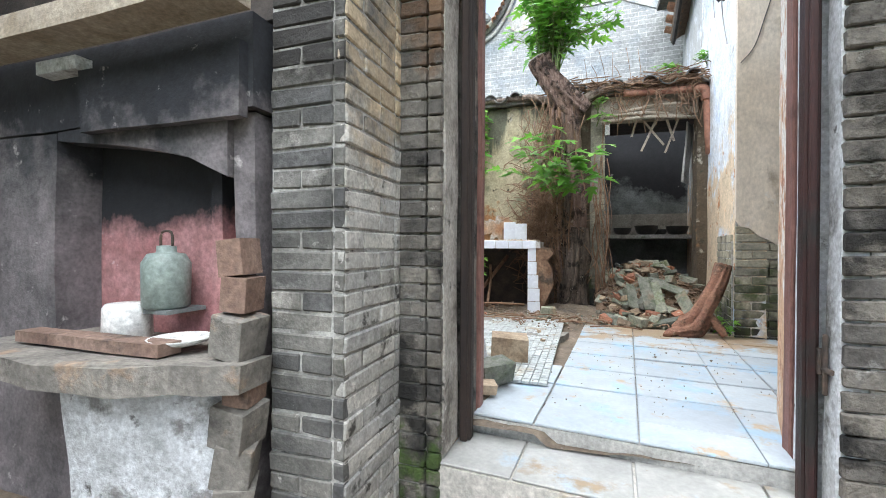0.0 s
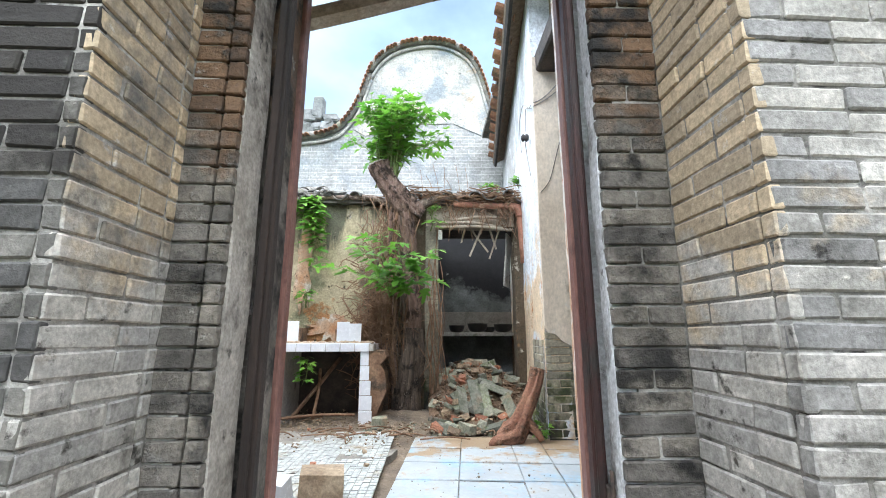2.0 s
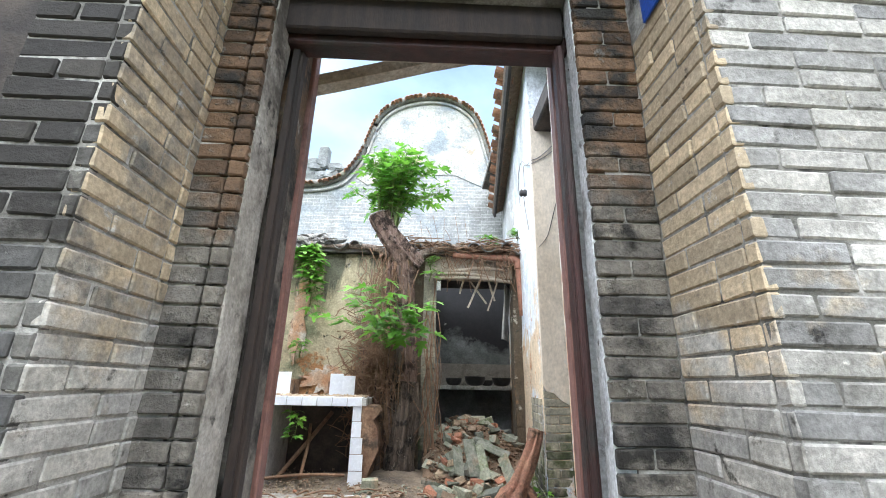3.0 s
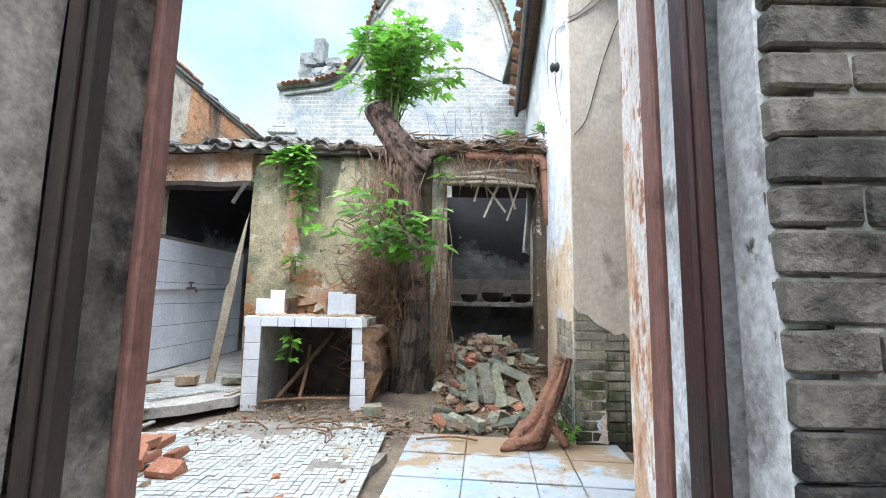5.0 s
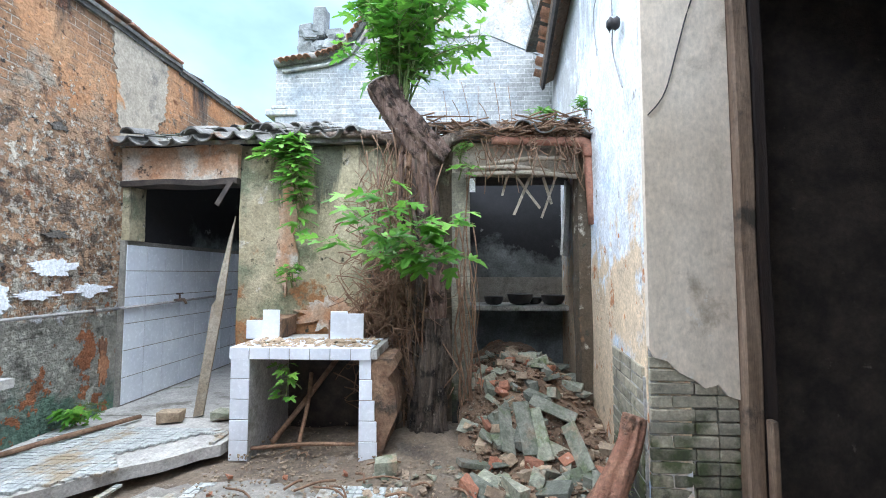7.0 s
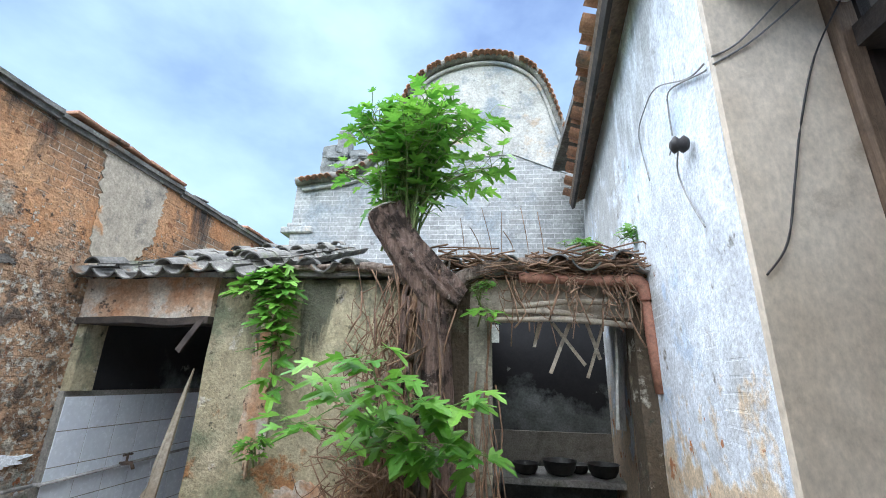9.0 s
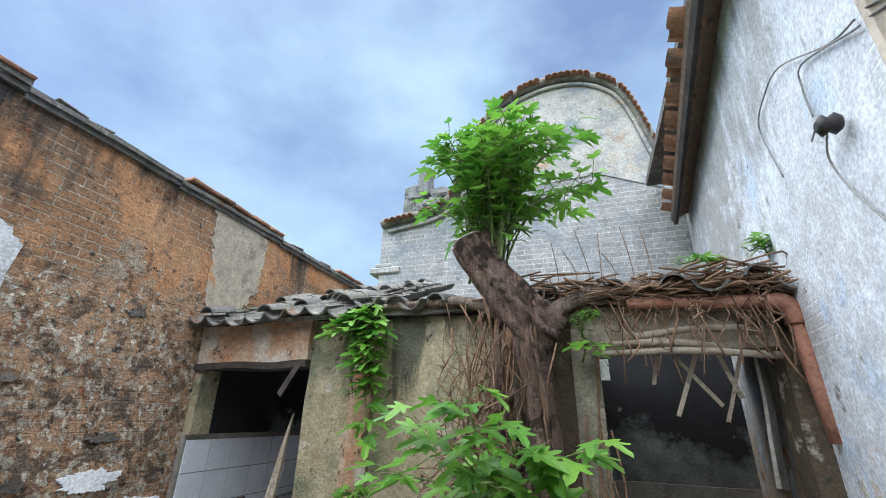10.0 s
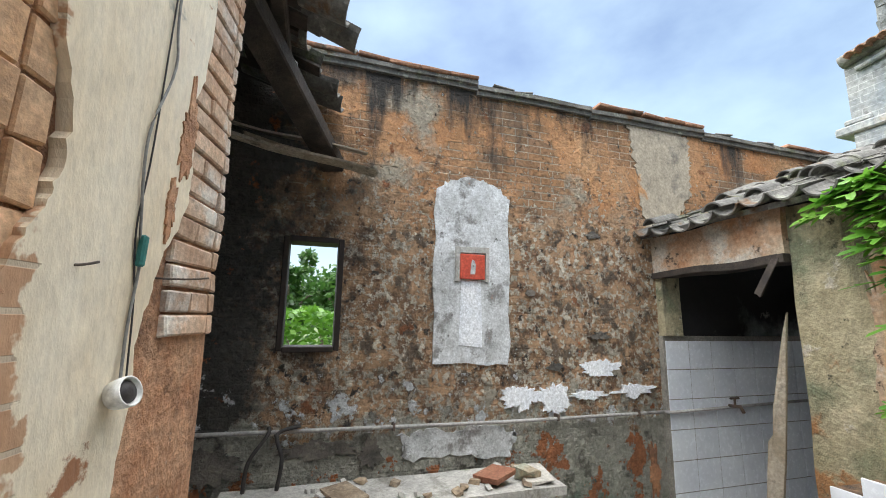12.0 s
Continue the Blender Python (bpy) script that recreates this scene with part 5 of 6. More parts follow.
# fallen log
log = thing("log", "short peeled red log propped against the brick pier", "log")
bm = bmesh.new()
gnarled(bm, [(0.64, 2.40, 0.03), (0.76, 2.43, 0.09), (0.87, 2.46, 0.26), (0.97, 2.50, 0.45), (1.02, 2.52, 0.60)], [0.05, 0.095, 0.072, 0.06, 0.05], 7, 0.34, 30, 6, 2.0)
tube(bm, bend([(0.84, 2.46, 0.22), (0.95, 2.42, 0.10), (1.0, 2.40, 0.02)], 3), [0.045, 0.045, 0.04, 0.036, 0.032, 0.028, 0.025], 10, 0.6)
tube(bm, bend([(0.72, 2.42, 0.06), (0.60, 2.36, 0.03), (0.54, 2.33, 0.01)], 3), [0.05, 0.045, 0.04, 0.035, 0.03, 0.02, 0.012], 9, 0.6)
part("stem", bm, red_root, log)
for k in range(26):
    bm = bmesh.new()
    x, y = rnd.uniform(-1.8, 0.9), rnd.uniform(2.5, 3.35)
    a, l = rnd.uniform(0, 6.3), rnd.uniform(0.12, 0.45)
    d = Vector((math.cos(a), math.sin(a) * 0.5, 0)) * l
    p = Vector((x, y, 0.015))
    tube(bm, bend([p, p + d * 0.5 + Vector((0.02, 0.02, 0.015)), p + d], 3), rnd.uniform(0.004, 0.009), 5)
    thing("twig", "dead twig lying on the courtyard floor", "twig", bm, root_mat, "fallen twigs")
for a, b, r in (((-1.45, 3.5, 0.02), (-1.05, 3.95, 0.62), 0.024), ((-1.55, 3.36, 0.03), (-0.75, 3.4, 0.06), 0.014), ((-1.2, 3.4, 0.02), (-1.25, 3.8, 0.5), 0.018)):
    bm = bmesh.new()
    a, b = Vector(a), Vector(b)
    tube(bm, bend([a, (a + b) / 2 + Vector((0.02, 0, 0.02)), b], 4), r, 7, 0.2)
    thing("branch", "dry branch under the stove counter", "branch", bm, root_mat, "dry branches")
for a, b, r in (((-3.2, 2.75, 0.12), (-2.75, 3.75, 0.12), 0.02), ((-3.05, 2.3, 0.12), (-2.75, 2.55, 0.25), 0.016), ((-2.9, 2.2, 0.11), (-2.62, 2.3, 0.16), 0.014)):
    bm = bmesh.new()
    a, b = Vector(a), Vector(b)
    tube(bm, bend([a, (a + b) / 2 + Vector((0.03, 0, 0.015)), b], 4), r, 7, 0.25)
    thing("branch", "dead branch lying on the raised slab", "branch", bm, root_mat, "dry branches")
bm = bmesh.new()
for k in range(220):
    x, y = rnd.uniform(-1.65, -0.62), rnd.uniform(3.33, 3.7)
    s = rnd.uniform(0.015, 0.05)
    bit(bm, x, y, CT + 0.002, s * 0.6)
thing("debris", "plaster chips and dry straw on the stove counter", "debris", bm, stone_tan, kind="stuff")
bm = bmesh.new()
for k in range(1500):
    x, y = rnd.uniform(-1.7, 1.0), rnd.gauss(3.15, 0.4)
    if -0.4 + 0.12 * y < x < 1.1 and y < 2.65:
        continue
    s = rnd.uniform(0.004, 0.014)
    z = max(0.0, heap_z(x, y)) if x > 0 and y > 2.9 else 0.012
    bit(bm, x, y, z, s)
thing("gravel", "scattered gravel and leaf litter on the courtyard", "gravel", bm, stone_tan, kind="stuff")
bm = bmesh.new()
for k in range(900):
    x, y, z = on_heap()
    bit(bm, x, y, heap_z(x, y) + 0.03, rnd.uniform(0.008, 0.03))
thing("rubble_chips", "chips of brick and plaster on the rubble heap", "debris", bm, soil_mat, kind="stuff")
bm = bmesh.new()
for k in range(170):
    x, y = rnd.uniform(-0.35, 0.95), rnd.uniform(0.45, 2.6)
    bit(bm, x, y, 0.018, rnd.uniform(0.002, 0.005) * (2.0 if rnd.random() < 0.06 else 1))
thing("crumbs", "brown crumbs of earth scattered on the tiles", "gravel", bm, dirt, kind="stuff")

# ---- tree on the wall ----
tree = thing("tree", "cut tree trunk rooted on the wall with a fresh leafy crown", "tree")


bark_red = surf("reddish_fibrous_bark", (0.17, 0.105, 0.08), (0.30, 0.205, 0.165), 8, 0.95, 1.0, 40, [((0.055, 0.035, 0.026), 7, 0.50, 0.60), ((0.42, 0.34, 0.28), 13, 0.60, 0.70)], stretch=(3.5, 3.5, 0.25), deep=0.05)
bark_dark = surf("dark_damp_bark", (0.075, 0.055, 0.042), (0.19, 0.145, 0.112), 8, 0.95, 1.0, 40, [((0.025, 0.018, 0.014), 6, 0.50, 0.60), ((0.34, 0.28, 0.22), 12, 0.62, 0.70)], stretch=(3.5, 3.5, 0.25), deep=0.05)
bm = gnarled(bmesh.new(), [(-0.18, 3.86, 0.92), (-0.17, 3.88, 1.2), (-0.20, 3.88, 1.6), (-0.25, 3.87, 2.0), (-0.29, 3.87, 2.35), (-0.30, 3.88, 2.52)], [0.098, 0.088, 0.09, 0.098, 0.115, 0.09], 9, 0.28)
part("trunk", bm, bark_red, tree)
bm = gnarled(bmesh.new(), [(-0.24, 3.80, -0.09), (-0.21, 3.82, 0.25), (-0.18, 3.84, 0.6), (-0.17, 3.85, 0.98)], [0.165, 0.135, 0.125, 0.105], 11, 0.38, 52, 8, 3.0)
part("trunk_foot", bm, bark_dark, tree, "dark flaking foot of the trunk")
bm = gnarled(bmesh.new(), [(-0.52, 3.86, -0.08), (-0.50, 3.88, 0.4), (-0.46, 3.9, 0.85), (-0.36, 3.9, 1.25), (-0.28, 3.9, 1.5)], [0.075, 0.055, 0.045, 0.04, 0.03], 7, 0.35, 26, 6, 7.0)
part("buttress_root", bm, bark_dark, tree, "dark root leaning into the trunk")
bm = gnarled(bmesh.new(), [(-0.10, 3.92, 2.40), (-0.24, 3.88, 2.50), (-0.42, 3.81, 2.70), (-0.56, 3.77, 2.90), (-0.65, 3.74, 3.07)], [0.11, 0.15, 0.135, 0.12, 0.125], 9, 0.30, 44, 6, 5.0)
part("stump", bm, bark_red, tree, "leaning fibrous stump, cut flat")
bm = bmesh.new()
lathe(bm, [(0.118, 0.0), (0.114, 0.012), (0.06, 0.016), (0.004, 0.018)], sides=16)
ob = part("cut_face", bm, cut_wood, tree, "grey sawn top")
ob.matrix_basis = pose(-0.652, 3.739, 3.072, 8, -24)
bm = bmesh.new()
tube(bm, bend([(-0.25, 3.9, 2.45), (0.05, 3.96, 2.66), (0.4, 3.98, 2.72), (0.75, 4.0, 2.70)], 4), [0.07, 0.066, 0.06, 0.056, 0.05, 0.05, 0.048, 0.045, 0.042, 0.04, 0.036, 0.032, 0.028], 9, 0.4)
tube(bm, bend([(-0.35, 3.9, 2.5), (-0.7, 3.98, 2.68), (-1.1, 4.0, 2.70), (-1.5, 4.0, 2.69)], 4), [0.055, 0.05, 0.05, 0.046, 0.042, 0.04, 0.036, 0.034, 0.03, 0.028, 0.024, 0.02, 0.016], 8, 0.4)
tube(bm, bend([(-0.3, 3.84, 2.1), (-0.55, 3.8, 1.9), (-0.72, 3.82, 1.55)], 4), [0.03, 0.03, 0.028, 0.027, 0.026, 0.025, 0.024, 0.022, 0.02], 7, 0.3)
part("root_limb", bm, bark, tree)
for k in range(24):
    bm = bmesh.new()
    x0, y0, z0 = -0.36 + rnd.gauss(0, 0.11), 3.80 + rnd.uniform(-0.06, 0.10), rnd.uniform(2.35, 2.75)
    x1 = x0 + rnd.uniform(-0.16, 0.14)
    z1 = rnd.choice((-0.05, -0.05, rnd.uniform(0.3, 1.6)))
    n = 8
    pts = [(x0 + (x1 - x0) * q / n + 0.03 * math.sin(q * 1.3 + k), y0 + 0.03 * math.cos(q * 1.1 + k * 2), z0 + (z1 - z0) * q / n) for q in range(n + 1)]
    r = rnd.choice((0.006, 0.009, 0.012, 0.016, 0.024))
    tube(bm, bend(pts, 3), [r * (1.2 - 0.5 * q / (3 * n)) for q in range(3 * n + 1)], 7, 0.7)
    part("root_strand", bm, (bark_dark, bark_red, root_mat)[k % 3], tree)
for k in range(16):
    bm = bmesh.new()
    x0 = rnd.uniform(-0.02, 0.2)
    z0 = rnd.uniform(0.5, 2.5)
    pts = [(x0 + 0.035 * math.sin(q * 1.7 + k) + 0.01 * q, 4.03 - 0.012 * q + rnd.uniform(-0.01, 0.01), z0 + (-0.03 - z0) * q / 6) for q in range(7)]
    tube(bm, bend(pts, 2), rnd.uniform(0.003, 0.009), 5, 0.4)
    part("vine", bm, root_mat, tree, "dry brown vine down the brick jamb")
for k in range(4):
    bm = bmesh.new()
    for q in range(16):
        x = -0.52 + rnd.gauss(0, 0.16)
        y = 3.82 + rnd.uniform(-0.12, 0.14)
        z0, z1 = rnd.uniform(2.2, 2.68), rnd.uniform(0.1, 2.0) if k else rnd.uniform(0.7, 1.6)
        if k == 2:
            z0, z1 = rnd.uniform(0.9, 1.7), rnd.uniform(-0.02, 0.5)
        pts = [(x + 0.06 * math.sin(3 * s + q) + s * rnd.uniform(-0.04, 0.05), y + 0.04 * math.cos(2 * s + q), z0 + (z1 - z0) * s / 5) for s in range(6)]
        tube(bm, bend(pts, 2), rnd.uniform(0.002, 0.007), 5)
    part("aerial_root", bm, root_mat, tree, "tangle of hanging brown roots")
bm = bmesh.new()
for q in range(620):
    x, z = -0.58 + rnd.gauss(0, 0.13), 1.05 + rnd.gauss(0, 0.36)
    y = 3.85 + rnd.uniform(-0.1, 0.16)
    p = Vector((x, y, z))
    d = [Vector((rnd.uniform(-0.2, 0.2), rnd.uniform(-0.07, 0.07), rnd.uniform(-0.22, 0.16))) for _ in range(2)]
    tube(bm, bend([p, p + d[0], p + d[0] + d[1]], 3), rnd.uniform(0.002, 0.006), 4)
tagged(part("twig_tangle", bm, root_mat, tree), "dense tangle of brown twigs", kind="stuff")
bm = bmesh.new()
for q in range(420):
    p = Vector((rnd.uniform(0.0, 1.22), 4.0 + rnd.uniform(-0.1, 0.12), 2.70 + rnd.gauss(0, 0.035)))
    d = [Vector((rnd.uniform(-0.16, 0.16), rnd.uniform(-0.06, 0.06), rnd.uniform(-0.05, 0.05))) for _ in range(2)]
    tube(bm, bend([p, p + d[0], p + d[0] + d[1]], 3), rnd.uniform(0.003, 0.009), 4)
tagged(part("root_mat", bm, root_mat, tree), "matted brown roots on the wall top", kind="stuff")
bm = bmesh.new()
for q in range(46):
    x = rnd.uniform(0.2, 1.15)
    y = 3.98 + rnd.uniform(-0.06, 0.08)
    z0 = 2.70 - rnd.uniform(0, 0.1)
    pts = [(x + 0.05 * math.sin(2 * s + q), y - 0.02 * s * rnd.random(), z0 - s * rnd.uniform(0.02, 0.13)) for s in range(5)]
    tube(bm, bend(pts, 2), rnd.uniform(0.003, 0.007), 4)
part("aerial_root", bm, root_mat, tree)
# crown: shoots from the stump, each with stalked lobed leaves
stems, spots = bmesh.new(), []
for k in range(46):
    a, lean = rnd.uniform(0, 2 * math.pi), rnd.uniform(0.05, 1.0)
    base = Vector((-0.60 + rnd.uniform(-0.1, 0.2), 3.82 + rnd.uniform(-0.06, 0.12), 2.88 + rnd.uniform(-0.1, 0.1)))
    reach, rise = 0.74 * lean, 1.12 - 0.55 * lean * lean + rnd.uniform(-0.25, 0.05)
    tip = base + Vector((0.16 + reach * math.cos(a), reach * math.sin(a) * 0.85 - 0.1, rise))
    mid = base + (tip - base) * 0.5 + Vector((-0.08 * math.cos(a), 0, 0.14))
    line = bend([base, mid, tip], 5)
    tube(stems, line, [0.011 - 0.0008 * s for s in range(len(line))], 5)
    for s in range(3, len(line)):
        for _ in range(2 if s < 8 else 3):
            p = line[s]
            out = Vector((rnd.uniform(-1, 1), rnd.uniform(-1, 0.8), rnd.uniform(-0.1, 0.6)))
            q = p + out.normalized() * rnd.uniform(0.06, 0.16)
            tube(stems, [p, (p + q) / 2 + Vector((0, 0, 0.012)), q], 0.0025, 4)
            spots.append((q, (out.x, out.y, out.z * 0.3 - 0.15), rnd.uniform(0.075, 0.16)))
part("shoot", stems, surf("green_stem", (0.12, 0.2, 0.05), (0.2, 0.24, 0.09), 8, 0.7, 0.2, 50), tree)
leaf_part("crown", spots, leaf_green, tree, "crown of bright green lobed leaves")


def shrub(name, label, base, tips, leaves, size, n=3, spread=0.14):
    """Leafy shoots that spring from a base towards given tips."""
    ob = thing(name, label, "climbing plant")
    stem, sp = bmesh.new(), []
    for tip in tips:
        b, t = Vector(base) + Vector((rnd.uniform(-0.05, 0.05), 0, rnd.uniform(-0.05, 0.05))), Vector(tip)
        line = bend([b, (b + t) / 2 + Vector((rnd.uniform(-0.06, 0.06), -0.05, 0.07)), t], 5)
        tube(stem, line, [0.008 - 0.0005 * s for s in range(len(line))], 5)
        for s in range(2, len(line)):
            for _ in range(n):
                out = Vector((rnd.uniform(-1, 1), rnd.uniform(-1, 0.15), rnd.uniform(-0.3, 0.5)))
                q = line[s] + out.normalized() * rnd.uniform(0.04, spread)
                tube(stem, [line[s], (line[s] + q) / 2 + Vector((0, 0, 0.01)), q], 0.002, 4)
                sp.append((q, (out.x, out.y, -0.15), rnd.uniform(0.6, 1.0) * size))
    part("stem", stem, bpy.data.materials["green_stem"], ob)
    leaf_part("foliage", sp[:leaves], leaf_green, ob)
    return ob


shrub("sapling", "leafy green shoots growing from the trunk's side", (-0.42, 3.74, 1.35),
      [(-0.95, 3.3, 1.62), (-0.75, 3.2, 1.85), (-0.5, 3.15, 1.98), (-0.3, 3.15, 1.85), (0.05, 3.25, 1.78), (0.12, 3.3, 1.5), (-0.15, 3.2, 1.55), (-0.6, 3.2, 1.5), (-0.35, 3.1, 1.62)], 120, 0.2, 2, 0.16)
shrub("creeper", "green creeper hanging on the mossy wall", (-1.5, 4.04, 2.6), [(-1.75, 3.94, 2.48), (-1.5, 3.92, 2.2), (-1.38, 3.92, 2.05), (-1.42, 3.91, 1.78), (-1.55, 3.93, 2.35), (-1.36, 3.92, 1.92)], 110, 0.17, 3, 0.1)
shrub("creeper", "small green sprig on the mossy wall", (-1.52, 4.04, 1.25), [(-1.47, 3.95, 1.42), (-1.56, 3.96, 1.36)], 26, 0.09, 3, 0.07)
shrub("creeper", "green sprig under the stove counter", (-1.3, 3.5, 0.6), [(-1.3, 3.4, 0.4), (-1.2, 3.42, 0.48)], 22, 0.1, 2, 0.07)
shrub("wall_fern", "tuft of green leaves on the wall top", (0.85, 4.1, 2.72), [(0.7, 4.0, 2.86), (0.95, 4.05, 2.88)], 22, 0.12, 3, 0.07)
shrub("wall_fern", "green weed in the corner above the wall", (1.3, 4.3, 2.85), [(1.25, 4.2, 3.05), (1.32, 4.25, 3.0), (1.18, 4.2, 2.98)], 34, 0.1, 4, 0.08)
shrub("wall_fern", "small sprig growing beside the trunk", (0.1, 4.0, 2.4), [(0.12, 3.9, 2.52), (0.05, 3.92, 2.48)], 40, 0.05, 5, 0.05)
shrub("wall_fern", "large single leaves by the kitchen lintel", (0.05, 4.02, 2.3), [(0.16, 3.9, 2.32)], 8, 0.17, 1, 0.06)
shrub("weed", "low green weeds at the foot of the old wall", (-3.15, 3.6, 0.1), [(-3.1, 3.5, 0.24), (-2.95, 3.6, 0.2), (-3.05, 3.75, 0.22)], 44, 0.09, 4, 0.08)
shrub("weed", "low green weeds at the foot of the pier", (1.02, 2.55, 0.0), [(0.99, 2.48, 0.14), (1.0, 2.7, 0.2)], 24, 0.06, 3, 0.05)
for k in range(7):
    bm = bmesh.new()
    x = rnd.uniform(-0.2, 0.6)
    p = Vector((x, 4.15, 2.7))
    tube(bm, bend([p, p + Vector((0.02, 0, 0.2)), p + Vector((rnd.uniform(-0.08, 0.08), -0.02, rnd.uniform(0.3, 0.55)))], 3), 0.004, 4)
    thing("twig", "thin dry stalk standing on the wall top", "twig", bm, root_mat, "dry stalks")

# ---- kitchen: shelf, pots, drain pipe ----
shelf = thing("stone_shelf", "pale cement shelf across the dim kitchen", "shelf", cut(boxes((0.132, 1.558, 5.72, 6.44, 0.885, 0.945)), 0.3, 0.004), concrete)
thing("splash_band", "greyish tiled band above the kitchen shelf", "wall band", boxes((0.132, 1.555, 6.42, 6.449, 0.945, 1.32)), house_plaster, kind=S)
pan = bmesh.new()
lathe(pan, [(0.06, 0.0), (0.12, 0.02), (0.15, 0.075), (0.16, 0.13), (0.168, 0.135), (0.155, 0.13), (0.13, 0.04), (0.02, 0.02)])
pan_me = mesh_of(pan, pot_mat, "pot")
for x, y, s in ((0.5, 5.92, 0.85), (0.86, 5.95, 1.1), (1.3, 5.92, 1.0), (1.08, 6.1, 0.7)):
    tagged(new("cooking_pot", pan_me), "black iron cooking pot on the kitchen shelf", "pot", "pots on the shelf").matrix_basis = pose(x, y, 0.945) @ Matrix.Diagonal((s, s, s, 1))
drain = thing("drain_pipe", "red clay drain pipe with an elbow", "pipe")
bm = bmesh.new()
tube(bm, bend([(0.35, 4.0, 2.62), (0.8, 3.99, 2.60), (1.14, 3.98, 2.585)], 3), 0.042, 12)
part("run", bm, clay, drain)
bm = bmesh.new()
tube(bm, bend([(1.10, 3.98, 2.585), (1.19, 3.98, 2.575), (1.225, 3.98, 2.52), (1.23, 3.98, 2.44)], 4), 0.055, 12)
part("elbow", bm, clay, drain)
bm = bmesh.new()
tube(bm, [(1.23, 3.98, 2.46), (1.25, 3.98, 2.1), (1.265, 3.98, 1.82)], 0.042, 12)
part("downpipe", bm, clay, drain)
for x0, z0, x1, z1 in ((0.1, 2.30, 1.15, 2.28), (0.3, 2.40, 1.1, 2.44), (0.15, 2.36, 0.9, 2.33)):
    bm = bmesh.new()
    tube(bm, bend([(x0, 4.05, z0), ((x0 + x1) / 2, 4.0, (z0 + z1) / 2 + 0.02), (x1, 4.06, z1)], 4), 0.022, 7, 0.4)
    thing("pole", "bleached pole under the rotten kitchen lintel", "pole", bm, old_wood, "lintel poles")
for k in range(5):
    x, l = 0.5 + k * 0.12 + rnd.uniform(-0.02, 0.02), rnd.uniform(0.12, 0.42)
    thing("lath_strip", "broken lath hanging in the kitchen doorway", "lath", cut(boxes((-0.012, 0.012, -0.005, 0.005, -l, 0), wob=0.004), 0.12, 0.008), old_wood, "hanging laths", at=pose(x, 4.2, 2.31, rnd.uniform(-12, 12), rnd.uniform(-35, 25), rnd.uniform(-30, 30)))
thing("plank", "pale broken plank hanging inside the kitchen", "plank", cut(boxes((-0.09, 0.09, -0.012, 0.012, -0.75, 0), wob=0.01), 0.1, 0.012), concrete, at=pose(1.16, 4.45, 2.3, 2, 5, 62))
thing("paper_note", "small white paper pinned by the doorway", "paper", boxes((0.145, 0.2, 4.045, 4.052, 2.14, 2.27)), paper)

# ---- small fittings on the walls ----
knob = bmesh.new()
lathe(knob, [(0.03, 0), (0.045, 0.02), (0.03, 0.04), (0.045, 0.06), (0.02, 0.08)], sides=12)
thing("insulator", "black cable insulator on the white wall", "insulator", knob, rubber, at=RB @ pose(-0.02, 0.34, 3.01, 0, -90))


def cable(label, pts, r=0.006, mat=cable_grey, m=None):
    bm = bmesh.new()
    tube(bm, bend(pts, 6), r, 6)
    ob = thing("cable", label, "cable", bm, mat, "loose cables")
    if m:
        ob.matrix_world = m


cable("grey cable looped along the white wall", [(-0.02, 0.03, 3.22), (-0.02, 0.226, 3.303), (-0.02, 0.67, 3.60), (-0.02, 0.95, 3.65), (-0.02, 1.17, 3.58), (-0.02, 1.05, 3.165)], 0.0045, cable_grey, RB)
cable("grey cable strung to the white wall", [(-0.02, 0.02, 3.18), (-0.02, 0.072, 3.207), (-0.02, 0.462, 3.421), (-0.02, 0.525, 3.338), (-0.02, 0.526, 3.176)], 0.0045, cable_grey, RB)
cable("grey cable hanging from the insulator", [(-0.02, 0.614, 3.105), (-0.03, 0.457, 3.115), (-0.05, 0.386, 3.02), (-0.03, 0.50, 2.95), (-0.02, 0.462, 2.792), (-0.02, 0.306, 2.561)], 0.0045, cable_grey, RB)
cable("pale cable strung along the pier to the beam", [(1.50, 2.47, 3.56), (1.41, 2.475, 3.5), (1.2, 2.478, 3.28), (1.085, 2.488, 3.22)], 0.0045, cable_grey)
cable("second pale cable strung to the beam", [(1.55, 2.47, 3.55), (1.487, 2.475, 3.49), (1.25, 2.478, 3.28), (1.085, 2.488, 3.18)], 0.0045, cable_grey)
cable("dark cable hanging down the buff pier", [(1.613, 2.43, 3.456), (1.477, 2.478, 3.19), (1.356, 2.478, 2.87), (1.284, 2.478, 2.625), (1.208, 2.478, 2.377), (1.115, 2.478, 2.255)], 0.004, rubber)
thing("lamp_holder", "white ceramic lamp holder on the door post", "lamp holder", lathe(bmesh.new(), [(0.03, 0), (0.042, 0.01), (0.042, 0.05), (0.028, 0.065), (0.012, 0.066)], sides=16), white_thing, at=pose(1.613, 2.45, 3.46, 90, 0, 0))
cable("grey cable running down the peeling wall", [(0.60, -0.022, 3.3), (0.576, -0.022, 2.6), (0.592, -0.022, 2.42), (0.524, -0.022, 2.21), (0.54, -0.022, 2.01), (0.555, -0.022, 1.93), (0.542, -0.022, 1.79), (0.53, -0.03, 1.68)], 0.0032, cable_grey, NW)
cable("thin wire beside the cable", [(0.61, -0.02, 3.3), (0.57, -0.02, 2.7), (0.55, -0.02, 2.2), (0.53, -0.02, 2.0), (0.555, -0.02, 1.85), (0.54, -0.035, 1.69)], 0.002, rubber, NW)
